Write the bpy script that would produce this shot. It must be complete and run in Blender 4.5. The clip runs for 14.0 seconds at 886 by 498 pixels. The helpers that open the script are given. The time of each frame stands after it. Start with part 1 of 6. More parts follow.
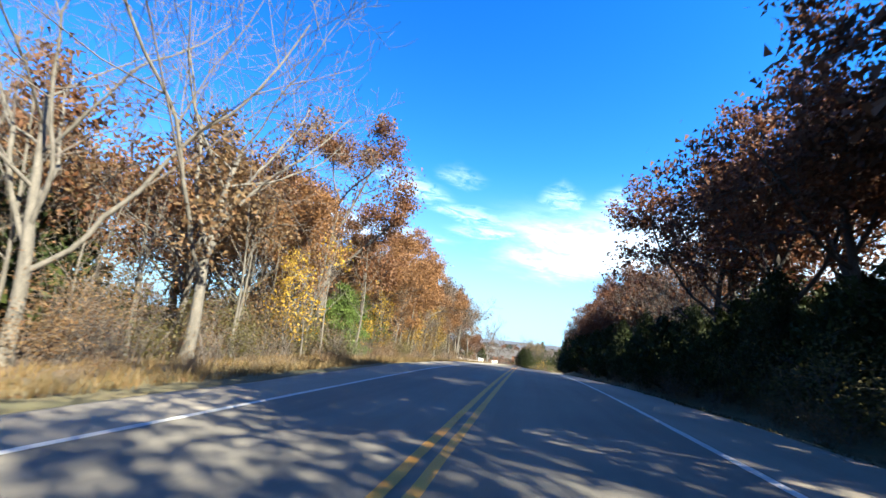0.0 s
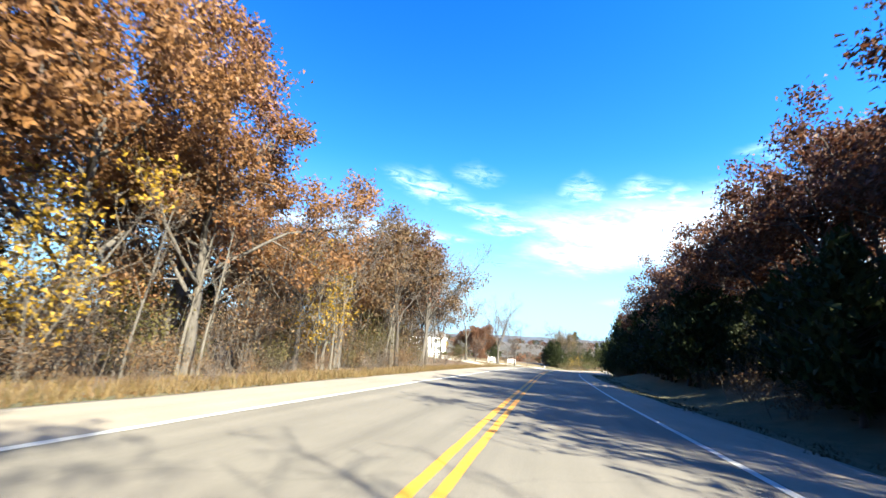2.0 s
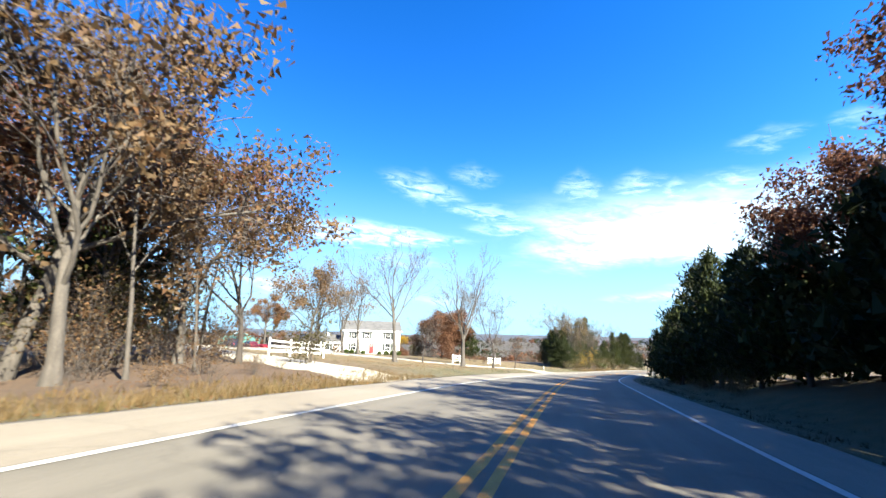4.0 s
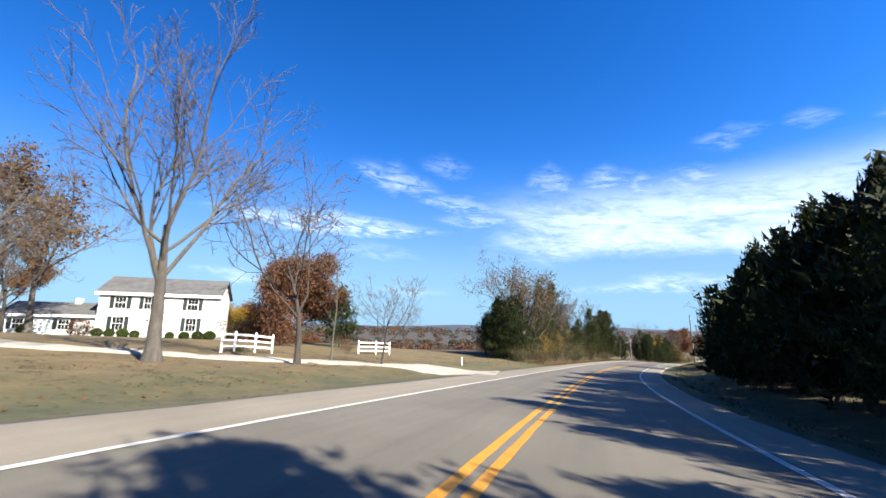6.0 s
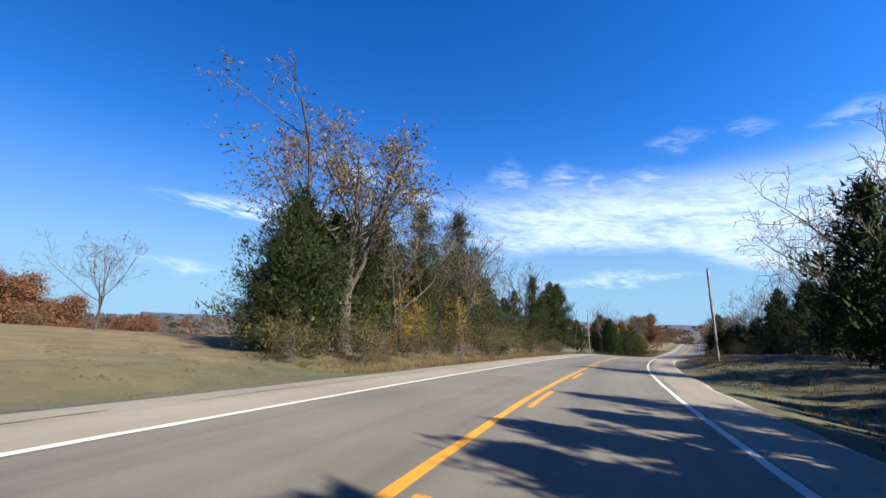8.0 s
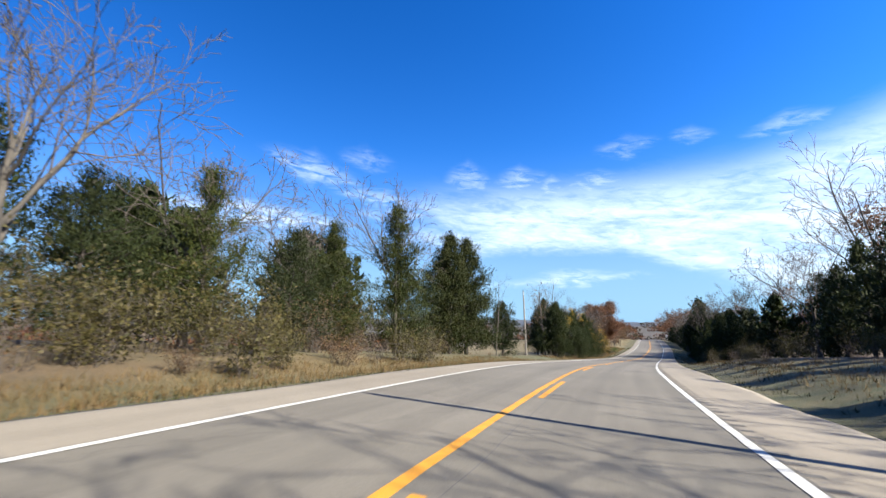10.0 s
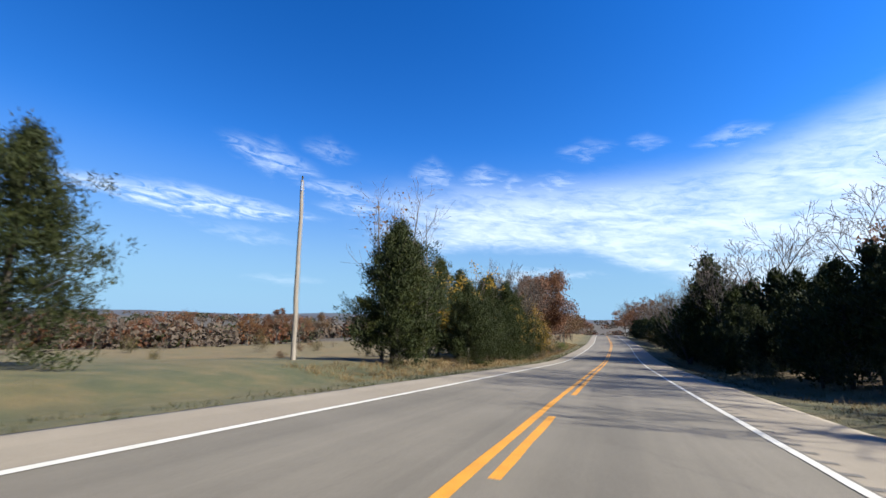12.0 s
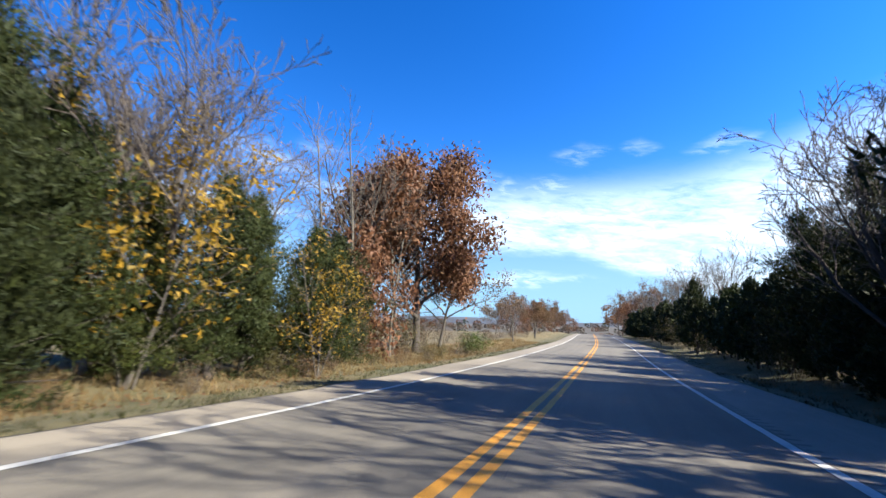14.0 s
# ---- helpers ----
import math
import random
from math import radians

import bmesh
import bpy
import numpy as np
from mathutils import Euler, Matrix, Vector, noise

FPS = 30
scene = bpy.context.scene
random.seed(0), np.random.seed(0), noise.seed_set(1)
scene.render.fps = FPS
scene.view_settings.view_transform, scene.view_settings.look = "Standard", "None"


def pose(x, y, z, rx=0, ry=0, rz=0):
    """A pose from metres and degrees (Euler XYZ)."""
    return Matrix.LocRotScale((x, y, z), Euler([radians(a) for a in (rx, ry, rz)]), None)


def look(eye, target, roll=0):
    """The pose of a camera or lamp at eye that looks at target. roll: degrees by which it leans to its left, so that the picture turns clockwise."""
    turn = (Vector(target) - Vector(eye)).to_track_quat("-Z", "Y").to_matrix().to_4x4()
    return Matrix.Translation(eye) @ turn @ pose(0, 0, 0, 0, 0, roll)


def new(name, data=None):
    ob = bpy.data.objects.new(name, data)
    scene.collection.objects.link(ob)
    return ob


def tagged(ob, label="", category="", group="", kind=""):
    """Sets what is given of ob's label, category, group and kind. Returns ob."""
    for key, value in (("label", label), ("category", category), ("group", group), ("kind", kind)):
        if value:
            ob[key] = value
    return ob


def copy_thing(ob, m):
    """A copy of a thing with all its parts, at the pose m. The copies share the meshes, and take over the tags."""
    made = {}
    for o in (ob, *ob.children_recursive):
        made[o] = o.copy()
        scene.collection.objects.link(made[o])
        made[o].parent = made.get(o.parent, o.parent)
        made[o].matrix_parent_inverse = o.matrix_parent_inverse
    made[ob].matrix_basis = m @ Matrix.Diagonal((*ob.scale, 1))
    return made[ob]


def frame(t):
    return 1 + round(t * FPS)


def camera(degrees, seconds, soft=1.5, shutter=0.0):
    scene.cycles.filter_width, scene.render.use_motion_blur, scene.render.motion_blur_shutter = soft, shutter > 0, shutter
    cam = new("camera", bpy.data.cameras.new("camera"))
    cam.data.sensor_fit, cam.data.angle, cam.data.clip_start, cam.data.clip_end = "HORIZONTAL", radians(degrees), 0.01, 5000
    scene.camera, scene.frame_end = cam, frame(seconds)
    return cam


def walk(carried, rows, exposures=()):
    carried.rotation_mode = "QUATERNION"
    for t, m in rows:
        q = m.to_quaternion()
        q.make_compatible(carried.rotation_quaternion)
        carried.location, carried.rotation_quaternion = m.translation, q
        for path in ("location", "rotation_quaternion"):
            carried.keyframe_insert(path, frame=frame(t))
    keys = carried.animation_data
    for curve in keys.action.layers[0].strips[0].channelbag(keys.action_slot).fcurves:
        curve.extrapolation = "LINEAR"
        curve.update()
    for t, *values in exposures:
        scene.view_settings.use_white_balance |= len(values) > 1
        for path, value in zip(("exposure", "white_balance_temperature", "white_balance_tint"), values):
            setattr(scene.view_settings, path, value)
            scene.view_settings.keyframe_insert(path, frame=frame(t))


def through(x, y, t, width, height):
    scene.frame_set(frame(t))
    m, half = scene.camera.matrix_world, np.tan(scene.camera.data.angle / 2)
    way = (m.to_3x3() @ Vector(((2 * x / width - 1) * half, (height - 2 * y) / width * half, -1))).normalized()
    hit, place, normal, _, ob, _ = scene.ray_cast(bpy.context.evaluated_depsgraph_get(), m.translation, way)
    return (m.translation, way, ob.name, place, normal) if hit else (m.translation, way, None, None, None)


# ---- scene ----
cam = camera(92.0, 14.0, soft=1.5, shutter=0.1)
PATH = [
    (0, (4.838, 22.847, -0.560), (4.835, 32.635, 1.490), 6.20),
    (0.5, (7.289, 33.462, -0.593), (7.097, 43.254, 1.425), 5.85),
    (1, (9.627, 44.132, -0.773), (9.280, 53.919, 1.254), 4.61),
    (1.5, (11.869, 54.876, -1.075), (11.425, 64.664, 0.922), 4.27),
    (2, (14.010, 65.660, -1.457), (13.512, 75.444, 0.547), 3.56),
    (2.5, (16.114, 76.362, -1.905), (15.609, 86.146, 0.103), 3.08),
    (3, (18.231, 86.950, -2.352), (17.721, 96.735, -0.352), 2.78),
    (3.2, (19.101, 91.168, -2.521), (18.605, 100.950, -0.505), 2.66),
    (3.5, (20.447, 97.470, -2.771), (19.966, 107.249, -0.734), 2.34),
    (4, (22.839, 107.943, -3.182), (22.372, 117.719, -1.132), 1.51),
    (4.5, (25.467, 118.449, -3.620), (25.041, 128.231, -1.587), 0.80),
    (5, (28.371, 129.049, -4.120), (28.057, 138.844, -2.132), 0.64),
    (5.3, (30.225, 135.368, -4.454), (30.023, 145.174, -2.504), 0.89),
    (5.5, (31.491, 139.504, -4.688), (31.377, 149.317, -2.767), 1.15),
    (6, (34.757, 149.529, -5.301), (34.946, 159.351, -3.432), 1.12),
    (6.5, (38.187, 158.998, -5.911), (38.673, 168.820, -4.095), 1.40),
    (7, (41.751, 167.816, -6.444), (42.532, 177.621, -4.637), 1.09),
    (7.5, (45.332, 175.954, -6.922), (46.231, 185.754, -5.150), 1.33),
    (8, (48.950, 183.540, -7.272), (50.062, 193.324, -5.526), 1.26),
    (8.5, (52.759, 190.940, -7.586), (54.121, 200.692, -5.846), 1.07),
    (9, (56.830, 198.407, -7.937), (58.442, 208.126, -6.222), 1.17),
    (9.2, (58.550, 201.474, -8.083), (60.262, 211.174, -6.359), 1.16),
    (9.5, (61.269, 206.216, -8.294), (63.124, 215.887, -6.555), 1.00),
    (10, (66.201, 214.459, -8.620), (68.274, 224.080, -6.850), 0.38),
    (10.5, (71.628, 222.965, -8.947), (73.914, 232.534, -7.159), -0.22),
    (11, (77.493, 231.548, -9.356), (80.018, 241.060, -7.585), -0.28),
    (11.3, (81.215, 236.698, -9.682), (83.903, 246.171, -7.942), 0.09),
    (11.5, (83.764, 240.122, -9.930), (86.568, 249.567, -8.218), 0.48),
    (11.7, (86.342, 243.533, -10.190), (89.232, 252.956, -8.499), 0.82),
    (12, (90.215, 248.607, -10.578), (93.143, 258.019, -8.891), 1.11),
    (12.2, (92.804, 251.962, -10.824), (95.765, 261.363, -9.136), 1.21),
    (12.5, (96.725, 256.954, -11.182), (99.740, 266.337, -9.487), 1.27),
    (13, (103.421, 265.242, -11.742), (106.507, 274.601, -10.040), 1.32),
    (13.5, (110.246, 273.462, -12.287), (113.388, 282.797, -10.555), 1.17),
    (14, (117.158, 281.552, -12.793), (120.240, 290.910, -11.080), 1.97),
]
walk(cam, [(t, look(eye, target, roll)) for t, eye, target, roll in PATH], [(0, 3.1, 6350, 2), (1.2, 3.15, 6350, 2), (3.2, 3.15, 6350, 2), (5.3, 2.22, 6250, 8), (6.5, 2.1, 6200, 8), (7.5, 1.92, 6150, 8), (8.2, 1.95, 6150, 8), (9, 2.15, 6150, 8), (11.3, 2.0, 6150, 8), (12, 1.88, 6150, 8), (13, 1.9, 6150, 8), (14, 2.35, 6150, 8)])

# ---- light ----
SUN_AZ, SUN_EL = 138.0, 34.0      # degrees clockwise from +y, degrees up
world = bpy.data.worlds.new("sky")
scene.world = world
world.use_nodes = True


def build_sky():
    nt = world.node_tree
    nt.nodes.clear()
    N, L = nt.nodes.new, nt.links.new
    out, bg = N("ShaderNodeOutputWorld"), N("ShaderNodeBackground")
    sky = N("ShaderNodeTexSky")
    sky.sky_type, sky.sun_disc = "NISHITA", False
    sky.sun_elevation, sky.sun_rotation = radians(SUN_EL), radians(SUN_AZ)
    sky.altitude, sky.air_density, sky.dust_density, sky.ozone_density = 300, 1.0, 0.2, 2.0

    def m(op, a, b=None, c=None):
        n = N("ShaderNodeMath")
        n.operation = op
        for k, v in enumerate((a, b, c)):
            if v is None:
                continue
            if isinstance(v, (int, float)):
                n.inputs[k].default_value = v
            else:
                L(v, n.inputs[k])
        return n.outputs[0]

    def ramp(v, lo, hi):
        n = N("ShaderNodeMapRange")
        n.interpolation_type = "SMOOTHSTEP"
        L(v, n.inputs[0])
        n.inputs[1].default_value, n.inputs[2].default_value = lo, hi
        return n.outputs[0]

    tc, sep = N("ShaderNodeTexCoord"), N("ShaderNodeSeparateXYZ")
    L(tc.outputs["Generated"], sep.inputs[0])
    az = m("MULTIPLY", m("ARCTAN2", sep.outputs[0], sep.outputs[1]), 57.29578)
    el = m("MULTIPLY", m("ARCSINE", sep.outputs[2]), 57.29578)
    # thin high cloud: a broad bank low in the north-east, streaks and single wisps west of it
    co = N("ShaderNodeCombineXYZ")
    L(m("MULTIPLY", az, 0.09), co.inputs[0])
    L(m("MULTIPLY_ADD", el, 0.34, m("MULTIPLY", az, 0.035)), co.inputs[1])
    big = N("ShaderNodeTexNoise")
    big.inputs["Scale"].default_value, big.inputs["Detail"].default_value = 1.0, 9.0
    big.inputs["Roughness"].default_value, big.inputs["Distortion"].default_value = 0.6, 0.5
    L(co.outputs[0], big.inputs["Vector"])
    fine = N("ShaderNodeTexNoise")
    fine.inputs["Scale"].default_value, fine.inputs["Detail"].default_value = 4.0, 7.0
    fine.inputs["Roughness"].default_value, fine.inputs["Distortion"].default_value = 0.62, 0.8
    L(co.outputs[0], fine.inputs["Vector"])
    wob = m("SUBTRACT", big.outputs[0], 0.5)
    wob2 = m("SUBTRACT", fine.outputs[0], 0.5)
    el2 = m("ADD", el, m("ADD", m("MULTIPLY", wob, 3.0), m("MULTIPLY", wob2, 1.6)))

    def wisp(az0, el0, half_az, half_el, slope, strength):
        """One wisp: its middle, half length and half height in degrees, and how it sinks towards the east."""
        off = m("SUBTRACT", az, az0)
        across = m("ABSOLUTE", m("SUBTRACT", m("SUBTRACT", el2, el0), m("MULTIPLY", off, slope)))
        along = m("ABSOLUTE", m("DIVIDE", off, half_az))
        wide = m("MULTIPLY", m("SUBTRACT", 1.15, along), half_el)
        body = m("MULTIPLY", ramp(m("SUBTRACT", wide, across), -0.25 * half_el, half_el), ramp(along, 1.05, 0.55))
        return m("MULTIPLY", m("MULTIPLY", body, ramp(fine.outputs[0], 0.30, 0.72)), strength)

    cover = wisp(-14.0, 13.5, 18.0, 1.6, -0.03, 0.95)
    for row in ((-5.5, 19.8, 7.5, 2.2, -0.22, 0.5), (1.5, 21.8, 4.5, 1.8, -0.1, 0.25), (4.0, 16.6, 9.0, 1.4, -0.08, 0.5), (6.0, 14.6, 7.0, 1.1, 0.0, 0.5), (-8.0, 10.3, 8.0, 1.2, -0.1, 0.25),
                (-25.0, 6.2, 6.0, 1.2, -0.05, 0.45), (-3.0, 5.0, 6.0, 0.8, 0.0, 0.25), (36.6, 22.0, 4.6, 1.3, 0.03, 0.26), (44.0, 22.0, 3.0, 1.1, -0.1, 0.24), (53.0, 20.8, 5.0, 1.3, 0.05, 0.4), (28.0, 5.9, 12.0, 1.0, 0.04, 0.6),
                (15.6, 19.0, 4.0, 2.4, -0.1, 0.42), (22.8, 19.0, 4.6, 1.8, 0.1, 0.46), (27.0, 17.8, 3.6, 1.6, 0.0, 0.5), (33.0, 18.0, 6.0, 1.8, -0.05, 0.5), (40.0, 17.2, 5.5, 1.6, -0.1, 0.5)):
        cover = m("MAXIMUM", cover, wisp(*row))
    top = m("MULTIPLY_ADD", ramp(az, 46.0, 74.0), 5.0, 17.6)
    under = ramp(m("SUBTRACT", top, el2), -2.6, 3.6)
    floor_el = m("MULTIPLY_ADD", ramp(az, 34.0, 52.0), -6.0, 9.6)
    over = ramp(m("SUBTRACT", el2, floor_el), -1.2, 2.2)
    bank = m("MULTIPLY", m("MULTIPLY", under, over), ramp(m("ADD", az, m("MULTIPLY", wob, 16.0)), 3.0, 20.0))
    bank = m("MULTIPLY", bank, m("MULTIPLY_ADD", ramp(m("ADD", m("MULTIPLY", big.outputs[0], 0.6), m("MULTIPLY", fine.outputs[0], 0.4)), 0.34, 0.64), 0.62, 0.26))
    cover = m("MINIMUM", m("MAXIMUM", cover, bank), 0.94)
    mix = N("ShaderNodeMix")
    mix.data_type = "RGBA"
    L(cover, mix.inputs["Factor"])
    hue = N("ShaderNodeHueSaturation")
    L(m("MULTIPLY_ADD", ramp(el, -1.0, 24.0), 0.57, 0.82), hue.inputs["Saturation"])
    # brighter towards the sun, deeper away from it and overhead
    toward = m("MULTIPLY_ADD", m("COSINE", m("MULTIPLY", m("SUBTRACT", az, SUN_AZ), 0.0174533)), 0.34, 1.08)
    L(m("MULTIPLY", m("MULTIPLY", toward, m("MULTIPLY_ADD", ramp(el, 40.0, 80.0), -0.45, 1.0)), m("MULTIPLY_ADD", ramp(el, -2.0, 22.0), 0.55, 0.42)), hue.inputs["Value"])
    hue.inputs["Hue"].default_value = 0.511
    L(sky.outputs[0], hue.inputs["Color"])
    low = N("ShaderNodeMix")
    low.data_type = "RGBA"
    L(m("MULTIPLY", ramp(el, 13.0, -2.0), 0.85), low.inputs["Factor"])
    L(hue.outputs[0], low.inputs["A"])
    low.inputs["B"].default_value = (2.3, 3.1, 4.0, 1)
    L(low.outputs["Result"], mix.inputs["A"])
    mix.inputs["B"].default_value = (6.8, 5.75, 5.4, 1)
    deep = N("ShaderNodeMix")
    deep.data_type, deep.blend_type = "RGBA", "MULTIPLY"
    deep.inputs["Factor"].default_value = 1.0
    L(mix.outputs["Result"], deep.inputs["A"])
    deep.inputs["B"].default_value = (0.74, 0.975, 1.15, 1)
    L(deep.outputs["Result"], bg.inputs["Color"])
    bg.inputs["Strength"].default_value = 0.056
    L(bg.outputs[0], out.inputs["Surface"])


build_sky()
sun_data = bpy.data.lights.new("sun", "SUN")
sun_data.energy, sun_data.angle, sun_data.color = 5.0, radians(0.53), (1.0, 0.90, 0.74)
sun = new("sun", sun_data)
sa, se = radians(SUN_AZ), radians(SUN_EL)
sun.matrix_world = look((0, 0, 60), (-math.sin(sa) * math.cos(se), -math.cos(sa) * math.cos(se), 60 - math.sin(se)))


# ---- materials ----
def nodes_of(name):
    mat = bpy.data.materials.new(name)
    mat.use_nodes = True
    nt = mat.node_tree
    nt.nodes.clear()
    return mat, nt, nt.nodes.new, nt.links.new


def noise_ramp(N, L, vec, scale, stops, detail=6.0, rough=0.6, lo=0.3, hi=0.7):
    """A noise of that scale through a colour ramp."""
    t = N("ShaderNodeTexNoise")
    t.inputs["Scale"].default_value, t.inputs["Detail"].default_value, t.inputs["Roughness"].default_value = scale, detail, rough
    if vec is not None:
        L(vec, t.inputs["Vector"])
    r = N("ShaderNodeValToRGB")
    r.color_ramp.elements[0].position, r.color_ramp.elements[0].color = lo, (*stops[0], 1)
    r.color_ramp.elements[1].position, r.color_ramp.elements[1].color = hi, (*stops[-1], 1)
    for k, c in enumerate(stops[1:-1]):
        e = r.color_ramp.elements.new(lo + (hi - lo) * (k + 1) / (len(stops) - 1))
        e.color = (*c, 1)
    L(t.outputs[0], r.inputs[0])
    return r.outputs[0], t.outputs[0]


def mixed(N, L, a, b, fac, mode="MIX"):
    mx = N("ShaderNodeMix")
    mx.data_type, mx.blend_type = "RGBA", mode
    for v, key in ((fac, "Factor"), (a, "A"), (b, "B")):
        if isinstance(v, (int, float)):
            mx.inputs[key].default_value = v
        elif isinstance(v, tuple):
            mx.inputs[key].default_value = (*v, 1)
        else:
            L(v, mx.inputs[key])
    return mx.outputs["Result"]


def surface(name, stops, scale=3.0, fine=40.0, rough=0.85, bump=0.3, bump_scale=60.0, metal=0.0, stretch=(1, 1, 1), vary=0.25, dist=0.02):
    """A matt or glossy surface with two scales of colour, and fine relief."""
    mat, nt, N, L = nodes_of(name)
    out, bs = N("ShaderNodeOutputMaterial"), N("ShaderNodeBsdfPrincipled")
    tc, mp = N("ShaderNodeTexCoord"), N("ShaderNodeMapping")
    mp.inputs["Scale"].default_value = stretch
    L(tc.outputs["Object"], mp.inputs["Vector"])
    col, _ = noise_ramp(N, L, mp.outputs[0], scale, stops)
    grain, gv = noise_ramp(N, L, mp.outputs[0], fine, ((1 - vary,) * 3, (1.0,) * 3))
    L(mixed(N, L, col, grain, 1.0, "MULTIPLY"), bs.inputs["Base Color"])
    bs.inputs["Roughness"].default_value, bs.inputs["Metallic"].default_value = rough, metal
    if bump:
        bt, bp = N("ShaderNodeTexNoise"), N("ShaderNodeBump")
        bt.inputs["Scale"].default_value, bt.inputs["Detail"].default_value = bump_scale, 5
        L(mp.outputs[0], bt.inputs["Vector"])
        L(bt.outputs[0], bp.inputs["Height"])
        bp.inputs["Strength"].default_value, bp.inputs["Distance"].default_value = bump, dist
        L(bp.outputs[0], bs.inputs["Normal"])
    L(bs.outputs[0], out.inputs["Surface"])
    return mat


def leafy(name, stops, through=0.35, rough=0.6):
    """Leaves: a colour of their own for each leaf, and light that shines through them."""
    mat, nt, N, L = nodes_of(name)
    out, bs, tr, mx = N("ShaderNodeOutputMaterial"), N("ShaderNodeBsdfPrincipled"), N("ShaderNodeBsdfTranslucent"), N("ShaderNodeMixShader")
    geo, info = N("ShaderNodeNewGeometry"), N("ShaderNodeObjectInfo")
    r = N("ShaderNodeValToRGB")
    els = r.color_ramp.elements
    els[0].color, els[1].color = (*stops[0], 1), (*stops[-1], 1)
    for k, c in enumerate(stops[1:-1]):
        els.new((k + 1) / (len(stops) - 1)).color = (*c, 1)
    L(geo.outputs["Random Per Island"], r.inputs[0])
    hs = N("ShaderNodeHueSaturation")
    mr = N("ShaderNodeMapRange")
    mr.inputs[3].default_value, mr.inputs[4].default_value = 0.75, 1.25
    L(info.outputs["Random"], mr.inputs[0])
    L(mr.outputs[0], hs.inputs["Value"])
    L(r.outputs[0], hs.inputs["Color"])
    tc = N("ShaderNodeTexCoord")
    g, _ = noise_ramp(N, L, tc.outputs["Object"], 0.9, ((0.72,) * 3, (1.12,) * 3), detail=3)
    c = mixed(N, L, hs.outputs[0], g, 1.0, "MULTIPLY")
    L(c, bs.inputs["Base Color"])
    L(c, tr.inputs["Color"])
    bs.inputs["Roughness"].default_value = rough
    bs.inputs["Specular IOR Level"].default_value = 0.2
    mx.inputs[0].default_value = through
    L(bs.outputs[0], mx.inputs[1])
    L(tr.outputs[0], mx.inputs[2])
    L(mx.outputs[0], out.inputs["Surface"])
    return mat


def plain(name, colour, rough=0.5, metal=0.0):
    return surface(name, (tuple(c * 0.88 for c in colour), colour), 2.5, 30.0, rough, 0.12, 80.0, metal, vary=0.1)


M_BARK = surface("bark_grey", ((0.039, 0.033, 0.027), (0.093, 0.081, 0.068)), 6, 60, 0.95, 0.9, 45, stretch=(1, 1, 0.25), vary=0.5)
M_BARK_PALE = surface("bark_pale", ((0.049, 0.043, 0.034), (0.111, 0.098, 0.080)), 5, 50, 0.95, 0.8, 40, stretch=(1, 1, 0.3), vary=0.45)
M_BARK_DARK = surface("bark_dark", ((0.024, 0.019, 0.016), (0.063, 0.051, 0.042)), 6, 60, 0.95, 0.9, 45, stretch=(1, 1, 0.25), vary=0.5)
M_TWIG = surface("twig_bark", ((0.042, 0.033, 0.027), (0.084, 0.068, 0.056)), 3, 30, 0.95, 0.0, vary=0.3)
M_RUSSET = leafy("russet_leaves", ((0.079, 0.030, 0.012), (0.126, 0.052, 0.020), (0.151, 0.076, 0.036), (0.108, 0.054, 0.027), (0.065, 0.029, 0.016)), 0.4)
M_ORANGE = leafy("orange_leaves", ((0.136, 0.061, 0.020), (0.180, 0.090, 0.032), (0.162, 0.086, 0.042), (0.115, 0.055, 0.024)), 0.45)
M_DARKRED = leafy("dark_red_leaves", ((0.055, 0.021, 0.012), (0.092, 0.035, 0.017), (0.115, 0.050, 0.024), (0.046, 0.023, 0.014)), 0.4)
M_BROWN = leafy("brown_leaves", ((0.080, 0.035, 0.018), (0.124, 0.056, 0.028), (0.136, 0.070, 0.036), (0.070, 0.035, 0.021)), 0.4)
M_FADED = leafy("faded_leaves", ((0.073, 0.048, 0.021), (0.111, 0.071, 0.027), (0.129, 0.090, 0.032), (0.055, 0.046, 0.016)), 0.4)
M_YELLOW = leafy("yellow_leaves", ((0.230, 0.138, 0.012), (0.286, 0.175, 0.016), (0.240, 0.157, 0.027), (0.148, 0.111, 0.025)), 0.5)
M_TAN = leafy("tan_leaves", ((0.089, 0.059, 0.030), (0.125, 0.081, 0.040), (0.103, 0.052, 0.022), (0.073, 0.048, 0.026)), 0.4)
M_GREEN = leafy("green_leaves", ((0.032, 0.050, 0.012), (0.050, 0.073, 0.016), (0.069, 0.083, 0.023)), 0.4)
M_OLIVE = leafy("olive_leaves", ((0.039, 0.037, 0.011), (0.062, 0.055, 0.015), (0.088, 0.069, 0.023), (0.037, 0.037, 0.011)), 0.4)
M_CEDAR_YOUNG = leafy("young_cedar_sprays", ((0.030, 0.052, 0.010), (0.050, 0.078, 0.014), (0.070, 0.095, 0.020)), 0.2, 0.75)
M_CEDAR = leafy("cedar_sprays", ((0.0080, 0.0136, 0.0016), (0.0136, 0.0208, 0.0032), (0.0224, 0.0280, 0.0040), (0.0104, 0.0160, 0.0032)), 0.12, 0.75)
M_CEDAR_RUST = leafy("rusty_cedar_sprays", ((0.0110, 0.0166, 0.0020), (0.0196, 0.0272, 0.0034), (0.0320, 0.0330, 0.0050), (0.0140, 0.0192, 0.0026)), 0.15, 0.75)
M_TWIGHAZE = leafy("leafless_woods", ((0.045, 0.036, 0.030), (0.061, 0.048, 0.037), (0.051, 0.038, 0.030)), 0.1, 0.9)
